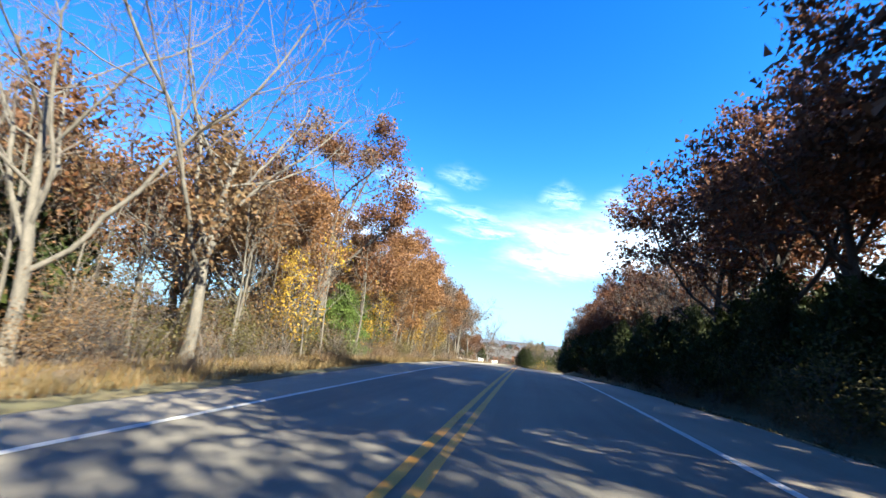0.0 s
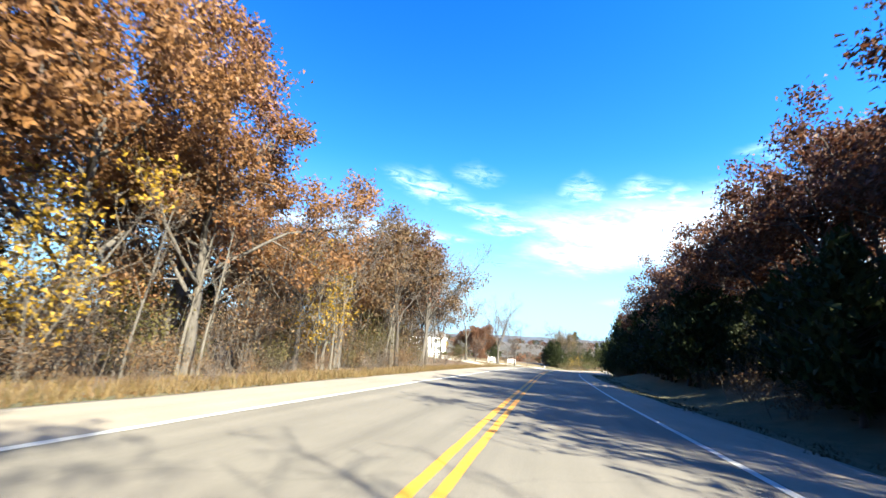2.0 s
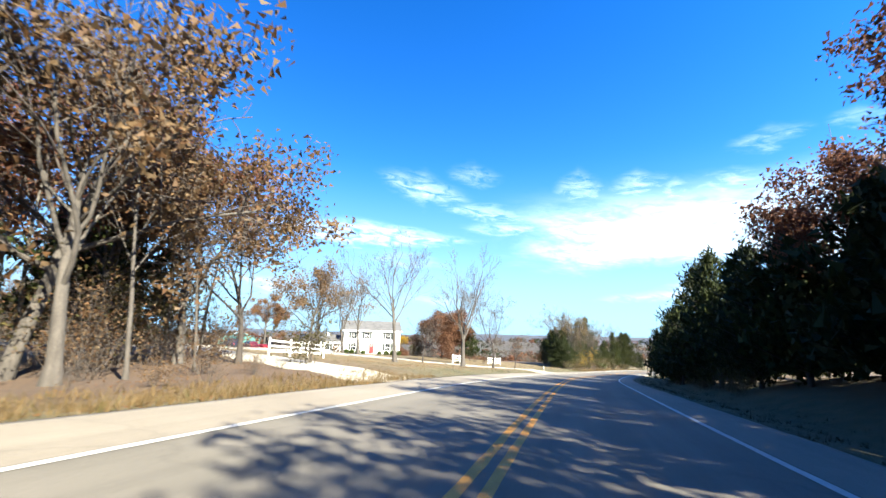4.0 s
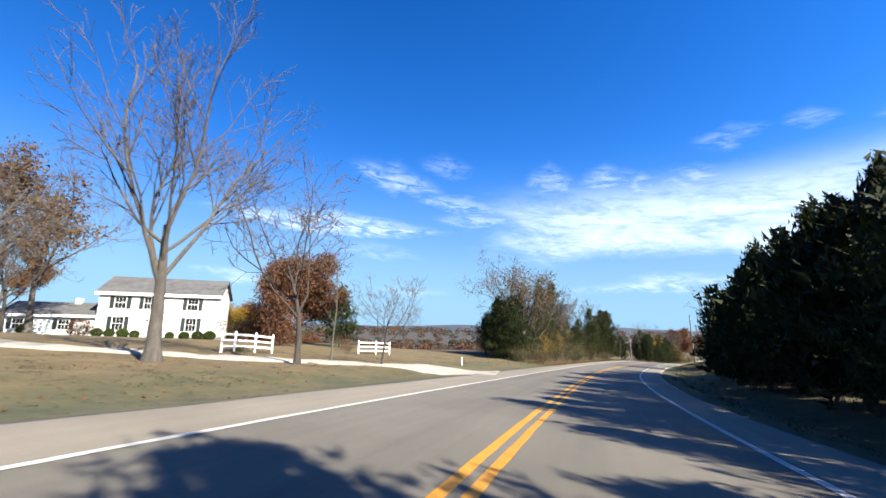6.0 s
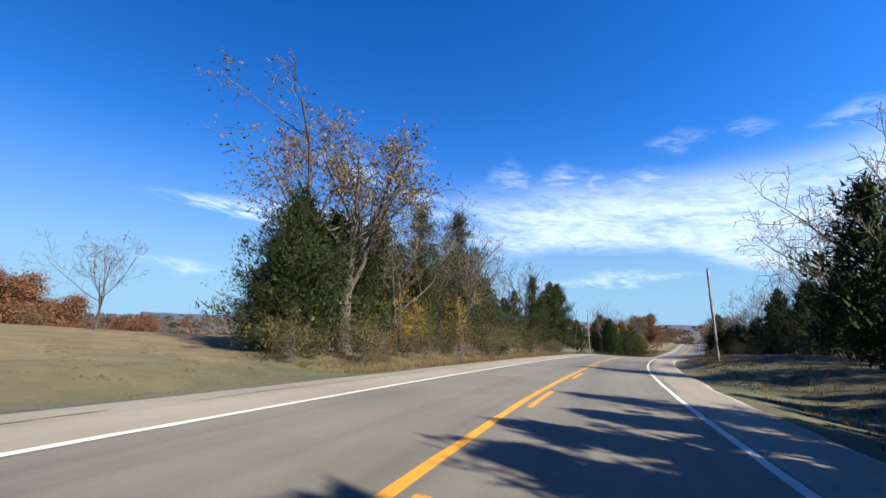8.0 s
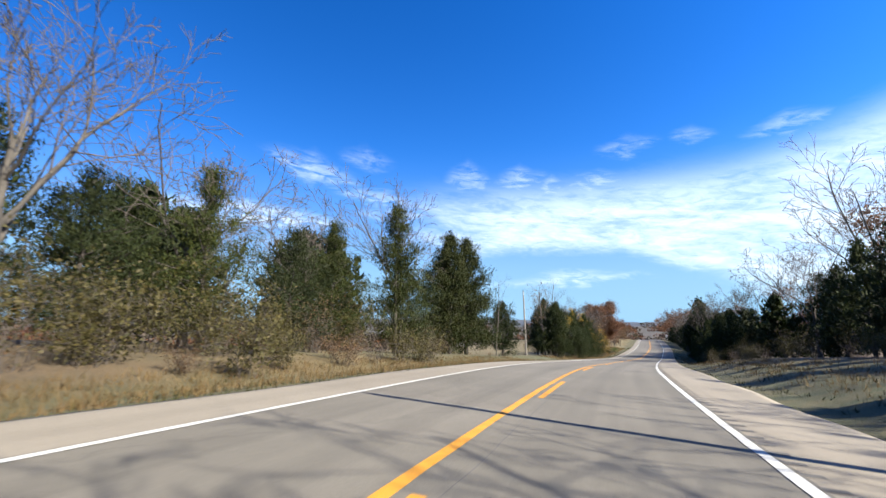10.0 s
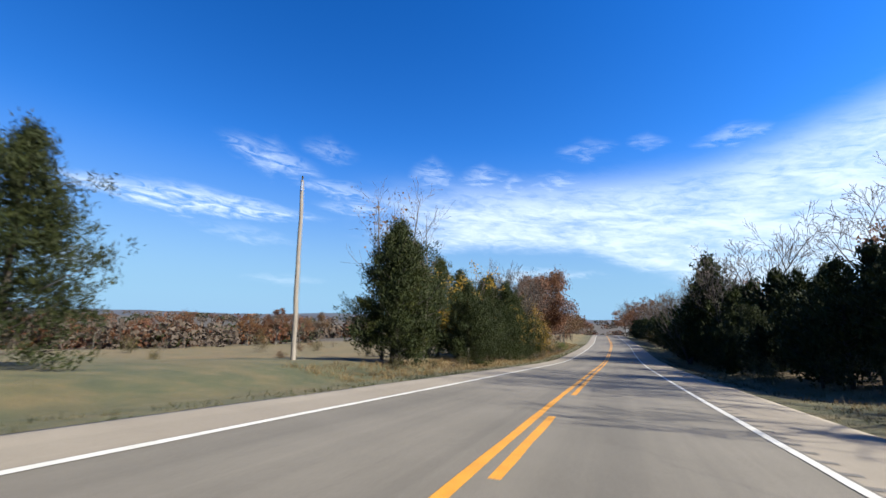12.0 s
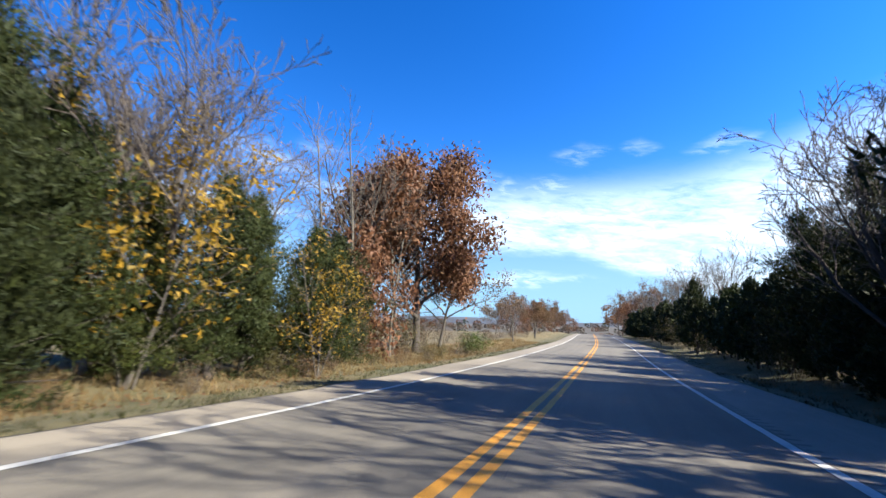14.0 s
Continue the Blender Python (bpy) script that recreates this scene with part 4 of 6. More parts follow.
kind("brush_olive", shrub("shrub", 53, 2.6, 2.8, M_OLIVE, 1300, 0.12, stems=13), "undergrowth shrub with olive leaves turning yellow", "shrub", "undergrowth shrubs")
kind("brush_green", shrub("shrub", 54, 2.2, 2.6, M_GREEN, 2200, 0.12, stems=15), "fresh green leafy shrub by the verge", "shrub", "undergrowth shrubs")
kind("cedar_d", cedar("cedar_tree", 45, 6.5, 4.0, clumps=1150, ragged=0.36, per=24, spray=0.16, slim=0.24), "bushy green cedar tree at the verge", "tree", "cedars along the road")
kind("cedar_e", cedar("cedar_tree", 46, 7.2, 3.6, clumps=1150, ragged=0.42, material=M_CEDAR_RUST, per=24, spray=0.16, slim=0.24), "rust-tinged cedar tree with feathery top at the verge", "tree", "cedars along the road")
kind("cedar_young", cedar("cedar_tree", 47, 5.6, 3.9, clumps=1000, ragged=0.35, material=M_CEDAR_YOUNG, per=14, spray=0.22, slim=0.26), "young bright green cedar at the wood's edge", "tree", "cedars along the road")
kind("brush_wall", shrub("thicket_bush", 55, 4.2, 3.4, M_TAN, 1300, 0.105, stems=20), "tall tangled brown thicket bush inside the wood", "shrub", "undergrowth shrubs")
kind("brush_dusk", shrub("thicket_bush", 56, 3.6, 3.4, M_OLIVE, 1500, 0.13, stems=18), "tall tangled olive thicket bush inside the wood", "shrub", "undergrowth shrubs")
kind("oak_round", deciduous("oak_tree", 20, 11.0, 0.24, dict(OAK, kids=(9, 6, 3), clear=0.2), M_BARK_DARK, M_BROWN, 42000, 0.22, 0.55, fill=1.2, small=True), "rounded oak with dense rust-brown leaves", "tree", "oaks of the roadside wood")
kind("bare_e", deciduous("bare_tree", 29, 12.5, 0.30, dict(VASE, bole=0.44, ratio=(1.5, 0.52, 0.5, 0.55), angle=(18, 46)), M_BARK), "tall leafless lawn tree with thick grey trunk", "tree", "leafless trees")
kind("bare_fan", deciduous("bare_tree", 61, 11.0, 0.17, dict(VASE, bole=0.5, kids=(7, 6, 5, 3), clear=0.3, ratio=(1.0, 0.52, 0.5, 0.55), angle=(16, 44)), M_BARK_DARK, trunks=4), "leafless tree whose dark limbs fan out from its foot", "tree", "leafless trees")
kind("bare_pale", deciduous("bare_tree", 62, 15.0, 0.27, dict(BARE, bole=0.7, kids=(9, 6, 5, 3), angle=(28, 60), clear=0.3), M_BARK_PALE, lean=(0.1, 0.12)), "tall leafless tree with pale bark and arching limbs", "tree", "leafless trees")

# ---- house and yard ----
def turned(p, az):
    """A pose at p whose own -y side faces the compass azimuth az (counter-clockwise from +y)."""
    return Matrix.Translation(p) @ pose(0, 0, 0, 0, 0, az - 180)


def window_set(parent, x, z, w, h, y):
    """A sash window with frame, muntins, sill and a pair of shutters, on the wall whose face is at y."""
    win = part("window", boxed((x - w / 2, y - 0.01, z), (x + w / 2, y + 0.06, z + h)), M_GLASS, parent)
    fr = bmesh.new()
    for lo, hi in (((x - w / 2 - 0.07, y - 0.05, z - 0.02), (x - w / 2, y + 0.02, z + h + 0.08)), ((x + w / 2, y - 0.05, z - 0.02), (x + w / 2 + 0.07, y + 0.02, z + h + 0.08)),
                   ((x - w / 2, y - 0.05, z + h), (x + w / 2, y + 0.02, z + h + 0.08)), ((x - w / 2, y - 0.045, z + h / 2 - 0.03), (x + w / 2, y + 0.0, z + h / 2 + 0.03))):
        box(fr, lo, hi)
    for k in (1, 2):
        box(fr, (x - w / 2 + w * k / 3 - 0.012, y - 0.03, z), (x - w / 2 + w * k / 3 + 0.012, y, z + h))
    part("window_frame", fr, M_WHITE, win)
    part("window_sill", boxed((x - w / 2 - 0.1, y - 0.12, z - 0.08), (x + w / 2 + 0.1, y, z - 0.02)), M_WHITE, win)
    for sx in (-1, 1):
        bm = bmesh.new()
        cx = x + sx * (w / 2 + 0.07 + 0.22)
        box(bm, (cx - 0.2, y - 0.045, z - 0.04), (cx + 0.2, y, z + h + 0.06))
        for k in range(9):
            zz = z + 0.06 + (h - 0.1) * k / 9
            box(bm, (cx - 0.15, y - 0.06, zz), (cx + 0.15, y - 0.045, zz + 0.06))
        part("shutter", bm, M_SHUTTER, win, "dark louvred shutter")


def clapboards(x0, x1, z0, z1, y, step=0.16):
    """Overlapping boards along a wall that faces -y."""
    n = int((z1 - z0) / step)
    v, f = [], []
    for k in range(n):
        za, zb = z0 + k * step, z0 + (k + 1) * step
        i = len(v)
        v += [(x0, y - 0.028, za), (x1, y - 0.028, za), (x1, y - 0.004, zb), (x0, y - 0.004, zb), (x0, y - 0.004, za), (x1, y - 0.004, za)]
        f += [(i, i + 1, i + 2, i + 3), (i + 4, i + 5, i + 1, i)]
    return v, f


def gable_roof(x0, x1, y0, y1, z, peak, over=0.35, thick=0.16):
    bm = bmesh.new()
    ym = (y0 + y1) / 2
    prof = [(y0 - over, z - over * (peak - z) / (ym - y0)), (ym, peak), (y1 + over, z - over * (peak - z) / (ym - y0))]
    lo = [(y, zz) for y, zz in prof]
    hi = [(y, zz + thick) for y, zz in prof]
    ring = lo + hi[::-1]
    va = [bm.verts.new((x0 - over, y, zz)) for y, zz in ring]
    vb = [bm.verts.new((x1 + over, y, zz)) for y, zz in ring]
    n = len(ring)
    for k in range(n):
        bm.faces.new((va[k], va[(k + 1) % n], vb[(k + 1) % n], vb[k]))
    for vs in (va, vb):
        bm.faces.new((vs[0], vs[1], vs[4], vs[5]))
        bm.faces.new((vs[1], vs[2], vs[3], vs[4]))
    bmesh.ops.recalc_face_normals(bm, faces=bm.faces)
    return bm


def gable_walls(x0, x1, y0, y1, z0, z1, peak):
    """Four walls with their gables, 0.15 m thick, closed as one shell."""
    bm = bmesh.new()
    ym = (y0 + y1) / 2
    prof = [(y0, z0), (y1, z0), (y1, z1), (ym, peak), (y0, z1)]
    va = [bm.verts.new((x0, y, z)) for y, z in prof]
    vb = [bm.verts.new((x1, y, z)) for y, z in prof]
    bm.faces.new(va)
    bm.faces.new(vb)
    for k in range(5):
        bm.faces.new((va[k], va[(k + 1) % 5], vb[(k + 1) % 5], vb[k]))
    bmesh.ops.recalc_face_normals(bm, faces=bm.faces)
    return bm


HOUSE_AT, HOUSE_AZ = Vector((9.85, 200.00, -6.94)), 196.7     # its corner towards the drive, at grade


def house():
    ob = new("house")
    W, D, E, PK = 11.6, 7.6, 5.09, 5.09 + 1.9
    part("wall", gable_walls(-W, 0, 0, D, -0.6, E, PK), M_SIDING, ob)
    v, f = clapboards(-W, 0, 0.35, E - 0.1, 0)
    part("siding", mesh_of("siding", v, f, M_SIDING), M_SIDING, ob)
    part("roof", gable_roof(-W, 0, 0, D, E, PK), M_ROOF, ob, "grey shingle roof")
    part("foundation", boxed((-W - 0.03, -0.03, -0.7), (0.03, D, 0.33)), M_CONCRETE, ob)
    part("fascia", boxed((-W - 0.36, -0.4, E - 0.36), (0.36, -0.33, E - 0.02)), M_WHITE, ob)
    part("soffit_shadow_board", boxed((-W, -0.33, E - 0.2), (0, -0.03, E - 0.16)), M_WHITE, ob)
    for x in (-W + 0.07, -0.07):
        part("corner_board", boxed((x - 0.08, -0.045, 0.3), (x + 0.08, -0.029, E - 0.2)), M_WHITE, ob)
    h2 = E * 0.24
    for x in (-9.6, -2.6):
        window_set(ob, x, E * 0.2, 1.0, E * 0.27, -0.03)
        window_set(ob, x, E * 0.66, 1.0, h2, -0.03)
    window_set(ob, -6.9, E * 0.66, 0.9, h2, -0.03)
    door = part("door", boxed((-6.4, -0.08, 0.38), (-5.45, -0.02, 2.42), 0.01), M_RED, ob, "red panelled front door")
    fr = bmesh.new()
    for lo, hi in (((-6.55, -0.07, 0.35), (-6.4, 0.0, 2.55)), ((-5.45, -0.07, 0.35), (-5.3, 0.0, 2.55)), ((-6.55, -0.1, 2.42), (-5.3, 0.0, 2.62))):
        box(fr, lo, hi)
    part("door_frame", fr, M_WHITE, door)
    for z in (0.55, 1.2, 1.75):
        part("door_panel", boxed((-6.25, -0.095, z), (-5.6, -0.08, z + 0.4)), M_RED, door)
    part("knob", rod(bmesh.new(), (-5.55, -0.14, 1.35), (-5.55, -0.08, 1.35), 0.04, 0.03), M_CHROME, door, "metal knob")
    wreath = bmesh.new()
    ring = [(-5.93 + 0.17 * math.cos(a), -0.12, 1.95 + 0.17 * math.sin(a)) for a in np.linspace(0, 2 * np.pi, 13)]
    for a, b in zip(ring[:-1], ring[1:]):
        rod(wreath, a, b, 0.035, 0.035, 6)
    part("wreath", wreath, M_SIDING, door, "pale round wreath")
    for k in range(2):
        part("step", boxed((-7.0, -0.5 - 0.32 * (1 - k), -0.3), (-4.9, -0.02 - 0.0 * k, 0.17 * (k + 1))), M_CONCRETE, ob)
    for x in (-6.85, -5.05):
        lamp = part("wall_lamp", boxed((x - 0.07, -0.15, 1.95), (x + 0.07, -0.02, 2.2), 0.02), M_RUBBER, ob, "small dark wall lantern")
    # lower wing
    w0, w1, e2 = -W - 8.6, -W, E * 0.5
    part("wing_wall", gable_walls(w0, w1, 1.0, 7.0, -0.6, e2, e2 + 1.25), M_SIDING, ob)
    v, f = clapboards(w0, w1 - 0.01, 0.35, e2 - 0.1, 1.0)
    part("siding", mesh_of("siding", v, f, M_SIDING), M_SIDING, ob)
    part("wing_roof", gable_roof(w0, w1 - 0.4, 1.0, 7.0, e2, e2 + 1.25), M_ROOF, ob, "grey shingle roof of the lower wing")
    part("fascia", boxed((w0 - 0.3, 0.6, e2 - 0.3), (w1, 0.67, e2 - 0.02)), M_WHITE, ob)
    for x in (w0 + 1.5, w0 + 5.4):
        window_set(ob, x, 1.0, 0.9, 1.0, 0.97)
    ch = boxed((w0 + 5.0, 3.6, e2 + 0.9), (w0 + 5.6, 4.2, e2 + 1.9), 0.03)
    part("chimney", ch, M_SIDING, ob, "pale chimney cap")
    ob.matrix_basis = turned(HOUSE_AT, HOUSE_AZ)
    tagged(ob, "white two-storey clapboard house, dark shutters, red door, grey roof", "house")


house()


def house_point(x, y):
    """A point of the yard, in the house's own directions, on the ground."""
    p = turned(HOUSE_AT, HOUSE_AZ) @ Vector((x, y, 0))
    s, d = near_s(p.x, p.y)
    p.z = float(ground_z(s, d)[0])
    return p, float(s[0]), float(d[0])


def ball_bush(seed, r, material, count):
    """A clipped round shrub: a dense shell of small leaves on stems."""
    rng = np.random.default_rng(seed)
    ob = new("shrub")
    n = rng.normal(size=(count, 3))
    n /= np.linalg.norm(n, axis=1)[:, None]
    c = n * r * rng.uniform(0.72, 1.05, count)[:, None] * np.array([1, 1, 0.85]) + np.array([0, 0, r * 0.75])
    part("foliage", leaves_mesh("foliage", c, 0.12, material, rng, outward=n), material, ob)
    t = [([(0, 0, -0.1), (0.1 * math.cos(a), 0.1 * math.sin(a), r * 0.4), (r * 0.5 * math.cos(a), r * 0.5 * math.sin(a), r)], [0.02, 0.015, 0.008], 4) for a in np.linspace(0, 5.5, 7)]
    part("framework", tubes_mesh("framework", t, M_TWIG), M_TWIG, ob)
    return ob


proto = ball_bush(71, 0.55, M_GREEN, 2600)
first = True
for x, k in ((-0.4, 1.1), (-1.6, 1.0), (-2.9, 0.95), (-4.3, 0.8), (-7.6, 0.85), (-8.7, 1.0), (-9.9, 0.9), (-11.0, 0.95)):
    p, s, d = house_point(x, -0.95)
    b = proto if first else copy_thing(proto, Matrix.Translation(p))
    b.matrix_basis = Matrix.Translation(p)
    b.scale = (k, k, k)
    first = False
    tagged(b, "clipped round green foundation shrub by the house", "shrub", "foundation shrubs")
p, s, d = house_point(-12.8, -0.3)
b = ball_bush(72, 1.1, M_DARKRED, 1800)
b.matrix_basis = Matrix.Translation(p)
tagged(b, "large dark red round shrub by the low wing", "shrub")
p, s, d = house_point(-17.6, 0.0)
b = copy_thing(proto, Matrix.Translation(p))
tagged(b, "clipped round green foundation shrub by the house", "shrub", "foundation shrubs")


# ---- drive, fences, posts ----
def ribbon(name, line, width, lift, material, label, category):
    """A strip that follows a line of (s, d) over the ground."""
    P = np.array(line, float)
    t = np.r_[0, np.cumsum(np.hypot(*np.diff(P[:, :2], axis=0).T))]
    u = np.arange(0, t[-1], 0.7)
    k = np.gradient(P, t, axis=0)
    i = np.clip(np.searchsorted(t, u, "right") - 1, 0, len(t) - 2)
    h = (t[i + 1] - t[i])[:, None]
    q = ((u - t[i]) / h[:, 0])[:, None]
    C = (2 * q**3 - 3 * q**2 + 1) * P[i] + (q**3 - 2 * q**2 + q) * h * k[i] + (3 * q**2 - 2 * q**3) * P[i + 1] + (q**3 - q**2) * h * k[i + 1]
    x, y, z, b, nx, ny = road_at(C[:, 0])
    X = np.stack([x + nx * C[:, 1], y + ny * C[:, 1]], 1)
    T = np.gradient(X, axis=0)
    T /= np.hypot(*T.T)[:, None]
    side = np.stack([T[:, 1], -T[:, 0]], 1)
    rng = np.random.default_rng(5)
    wv = C[:, 2] if C.shape[1] > 2 else np.full(len(C), width)
    off = np.array([-1.0, -0.85, -0.4, 0, 0.4, 0.85, 1.0])
    edge = 1 + 0.06 * rng.normal(size=(len(C), 1)) * (np.abs(off) > 0.9)
    PX = X[:, None] + side[:, None] * (off * edge)[..., None] * wv[:, None, None] / 2
    s, d = near_s(PX[..., 0].ravel(), PX[..., 1].ravel())
    Z = ground_z(s, d).reshape(PX.shape[:2]) + lift - 0.10 * (np.abs(off) > 0.9)
    Z[:3] -= np.array([[0.035], [0.03], [0.015]])
    n, m = PX.shape[:2]
    ii = np.arange(n * m).reshape(n, m)
    f = np.stack([ii[:-1, :-1], ii[:-1, 1:], ii[1:, 1:], ii[1:, :-1]], -1).reshape(-1, 4)
    me = mesh_of(name, np.concatenate([PX, Z[..., None]], -1).reshape(-1, 3), f, material, smooth=True)
    return tagged(new(name, me), label, category, kind="structure")


ribbon("driveway", [(182.0, -5.2, 9.5), (181.5, -7.2, 7), (178.5, -11.5, 4.4), (173.5, -17, 3.6), (166.0, -23, 3.4), (158.0, -28.5, 3.4), (149.0, -31.5, 3.4), (139.0, -35, 3.6), (135.0, -37, 3.8)], 3.5, 0.06, M_GRAVEL, "pale gravel driveway curving up to the house", "driveway")


def rail_fence(points, label, rails=3, high=1.25):
    """A white board fence: square capped posts, and rails between them."""
    ob = new("fence")
    tops = []
    for k, (s, d) in enumerate(points):
        p = spot(s, d)
        bm = boxed((-0.06, -0.06, -0.3), (0.06, 0.06, high), 0.006)
        post = part("post", bm, M_WHITE, ob, at=Matrix.Translation(p))
        cap = bmesh.new()
        bmesh.ops.create_cone(cap, cap_ends=True, segments=4, radius1=0.115, radius2=0.02, depth=0.09, matrix=Matrix.Translation((0, 0, high + 0.045)) @ pose(0, 0, 0, 0, 0, 45))
        part("cap", cap, M_WHITE, post)
        tops.append(p)
    for a, b in zip(tops[:-1], tops[1:]):
        for r in range(rails):
            z = high * (0.28 + 0.3 * r)
            d = b - a
            L = d.length
            m = Matrix.Translation(a + Vector((0, 0, z))) @ d.to_track_quat("X", "Z").to_matrix().to_4x4()
            part("rail", boxed((0.0, -0.02, -0.07), (L, 0.02, 0.07), 0.004), M_WHITE, ob, at=m)
    return tagged(ob, label, "fence")


rail_fence([(174.5, -21.0), (176.0, -21.6), (177.1, -21.0), (178.3, -20.7)], "white three-rail board fence beside the gravel drive")
rail_fence([(188.0, -20.4), (190.0, -19.9), (192.0, -19.7)], "white three-rail board fence on the far side of the drive")
rail_fence([(136.5, -20.4), (139.2, -20.7), (141.8, -21.0), (144.5, -21.4)], "white three-rail board fence by the second entrance")
ribbon("driveway", [(131, -6.4, 8), (131, -9, 6), (132, -16, 4), (137, -26, 3.6), (147, -40, 3.6), (160, -54, 6), (170, -63, 12), (179, -68, 12), (186, -72, 8)], 3.5, 0.065, M_GRAVEL, "pale gravel yard and second entrance", "driveway")


def slim_post(s, d, high, r, mat, label, cat, name):
    ob = new(name)
    bm = boxed((-r, -r * 0.5, -0.3), (r, r * 0.5, high), r * 0.2)
    part("post", bm, mat, ob)
    part("cap", boxed((-r * 1.05, -r * 0.55, high - 0.12), (r * 1.05, r * 0.55, high + 0.004)), M_WHITE if mat is not M_WHITE else M_SIDING, ob)
    ob.matrix_basis = Matrix.Translation(spot(s, d)) @ pose(0, 0, 0, 0, 0, heading(s))
    return tagged(ob, label, cat)


slim_post(187.5, -9.9, 0.62, 0.05, M_WHITE, "short white marker post beside the drive", "marker post", "marker_post")


def utility_pole(s, d, high, lean_x, lean_y, label):
    """A tapered wooden pole with bolts, a pole-top pin and a ground wire."""
    ob = new("utility_pole")
    rng = np.random.default_rng(int(s))
    n = 14
    pts = [(lean_x * k / n + 0.01 * rng.normal(), lean_y * k / n + 0.01 * rng.normal(), -0.4 + (high + 0.4) * k / n) for k in range(n + 1)]
    rad = np.linspace(0.12, 0.075, n + 1)
    part("shaft", tubes_mesh("shaft", [(pts, rad, 12), ([pts[-1], tuple(np.add(pts[-1], (0, 0, 0.03)))], [0.065, 0.005], 12)], M_WOODPOLE), M_WOODPOLE, ob)
    t = pts[-1]
    part("insulator", rod(bmesh.new(), (t[0], t[1], t[2] - 0.05), (t[0], t[1], t[2] + 0.22), 0.03, 0.045), M_RUBBER, ob, "dark pole-top insulator")
    part("bracket", boxed((t[0] - 0.03, t[1] - 0.13, t[2] - 0.55), (t[0] + 0.03, t[1] - 0.07, t[2] - 0.1)), M_CHROME, ob, "grey metal bracket")
    part("ground_wire", rod(bmesh.new(), (pts[1][0] + 0.14, pts[1][1], 0.2), (t[0] + 0.1, t[1], t[2] - 0.2), 0.008, 0.008, 5), M_CHROME, ob)
    ob.matrix_basis = Matrix.Translation(spot(s, d))
    return tagged(ob, label, "utility pole", "utility poles")


utility_pole(260.3, -12.6, 8.6, -0.2, 0.06, "weathered bare wooden utility pole beside the verge")
utility_pole(225.8, 8.1, 7.1, -0.18, 0.16, "leaning weathered wooden utility pole on the verge")

slim_post(186.0, 8.6, 1.0, 0.06, M_CONCRETE, "grey marker post under the cedars", "marker post", "marker_post")


def road_sign(s, d):
    """A rectangular sign, seen from its plain grey back and edge, on a steel post."""
    ob = new("road_sign")
    part("post", boxed((-0.03, -0.03, -0.3), (0.03, 0.03, 2.7), 0.005), M_CHROME, ob)
    part("plate", boxed((-0.38, -0.05, 1.75), (0.38, -0.03, 2.75), 0.01), M_WHITE, ob, "white sign plate")
    for z in (1.95, 2.5):
        part("bolt", rod(bmesh.new(), (0, -0.065, z), (0, -0.03, z), 0.02, 0.02, 6), M_CHROME, ob)
    ob.matrix_basis = Matrix.Translation(spot(s, d)) @ pose(0, 0, 0, 0, 0, heading(s))
    tagged(ob, "white rectangular road sign on a steel post", "road sign")


road_sign(400, 6.9)


def shed():
    """A low teal sheet-metal barn with a white roof and an open bay."""
    ob = new("shed")
    L, D, E, PK = 16.0, 9.0, 2.6, 3.9
    part("wall", gable_walls(-L, 0, 0, D, -0.5, E, PK), M_TEAL, ob)
    bm = bmesh.new()
    for k in range(52):
        x = -L + 0.15 + k * 0.31
        box(bm, (x, -0.03, 0), (x + 0.07, 0.0, E))
    part("rib", bm, M_TEAL, ob)
    part("roof", gable_roof(-L, 0, 0, D, E, PK, 0.25, 0.1), M_WHITE, ob, "white sheet-metal roof")
    part("door", boxed((-5.5, -0.06, 0), (-1.5, -0.035, 2.3)), M_SHUTTER, ob, "dark sliding bay door")
    p = Vector((-33.0, 206.0, -6.9))
    s, d = near_s(p.x, p.y)
    p.z = float(ground_z(s, d)[0]) + 0.1
    ob.matrix_basis = Matrix.Translation(p) @ pose(0, 0, 0, 0, 0, -62) @ Matrix.Translation((0, 0, 0))
    tagged(ob, "teal sheet-metal barn with white roof behind the yard", "barn")


shed()


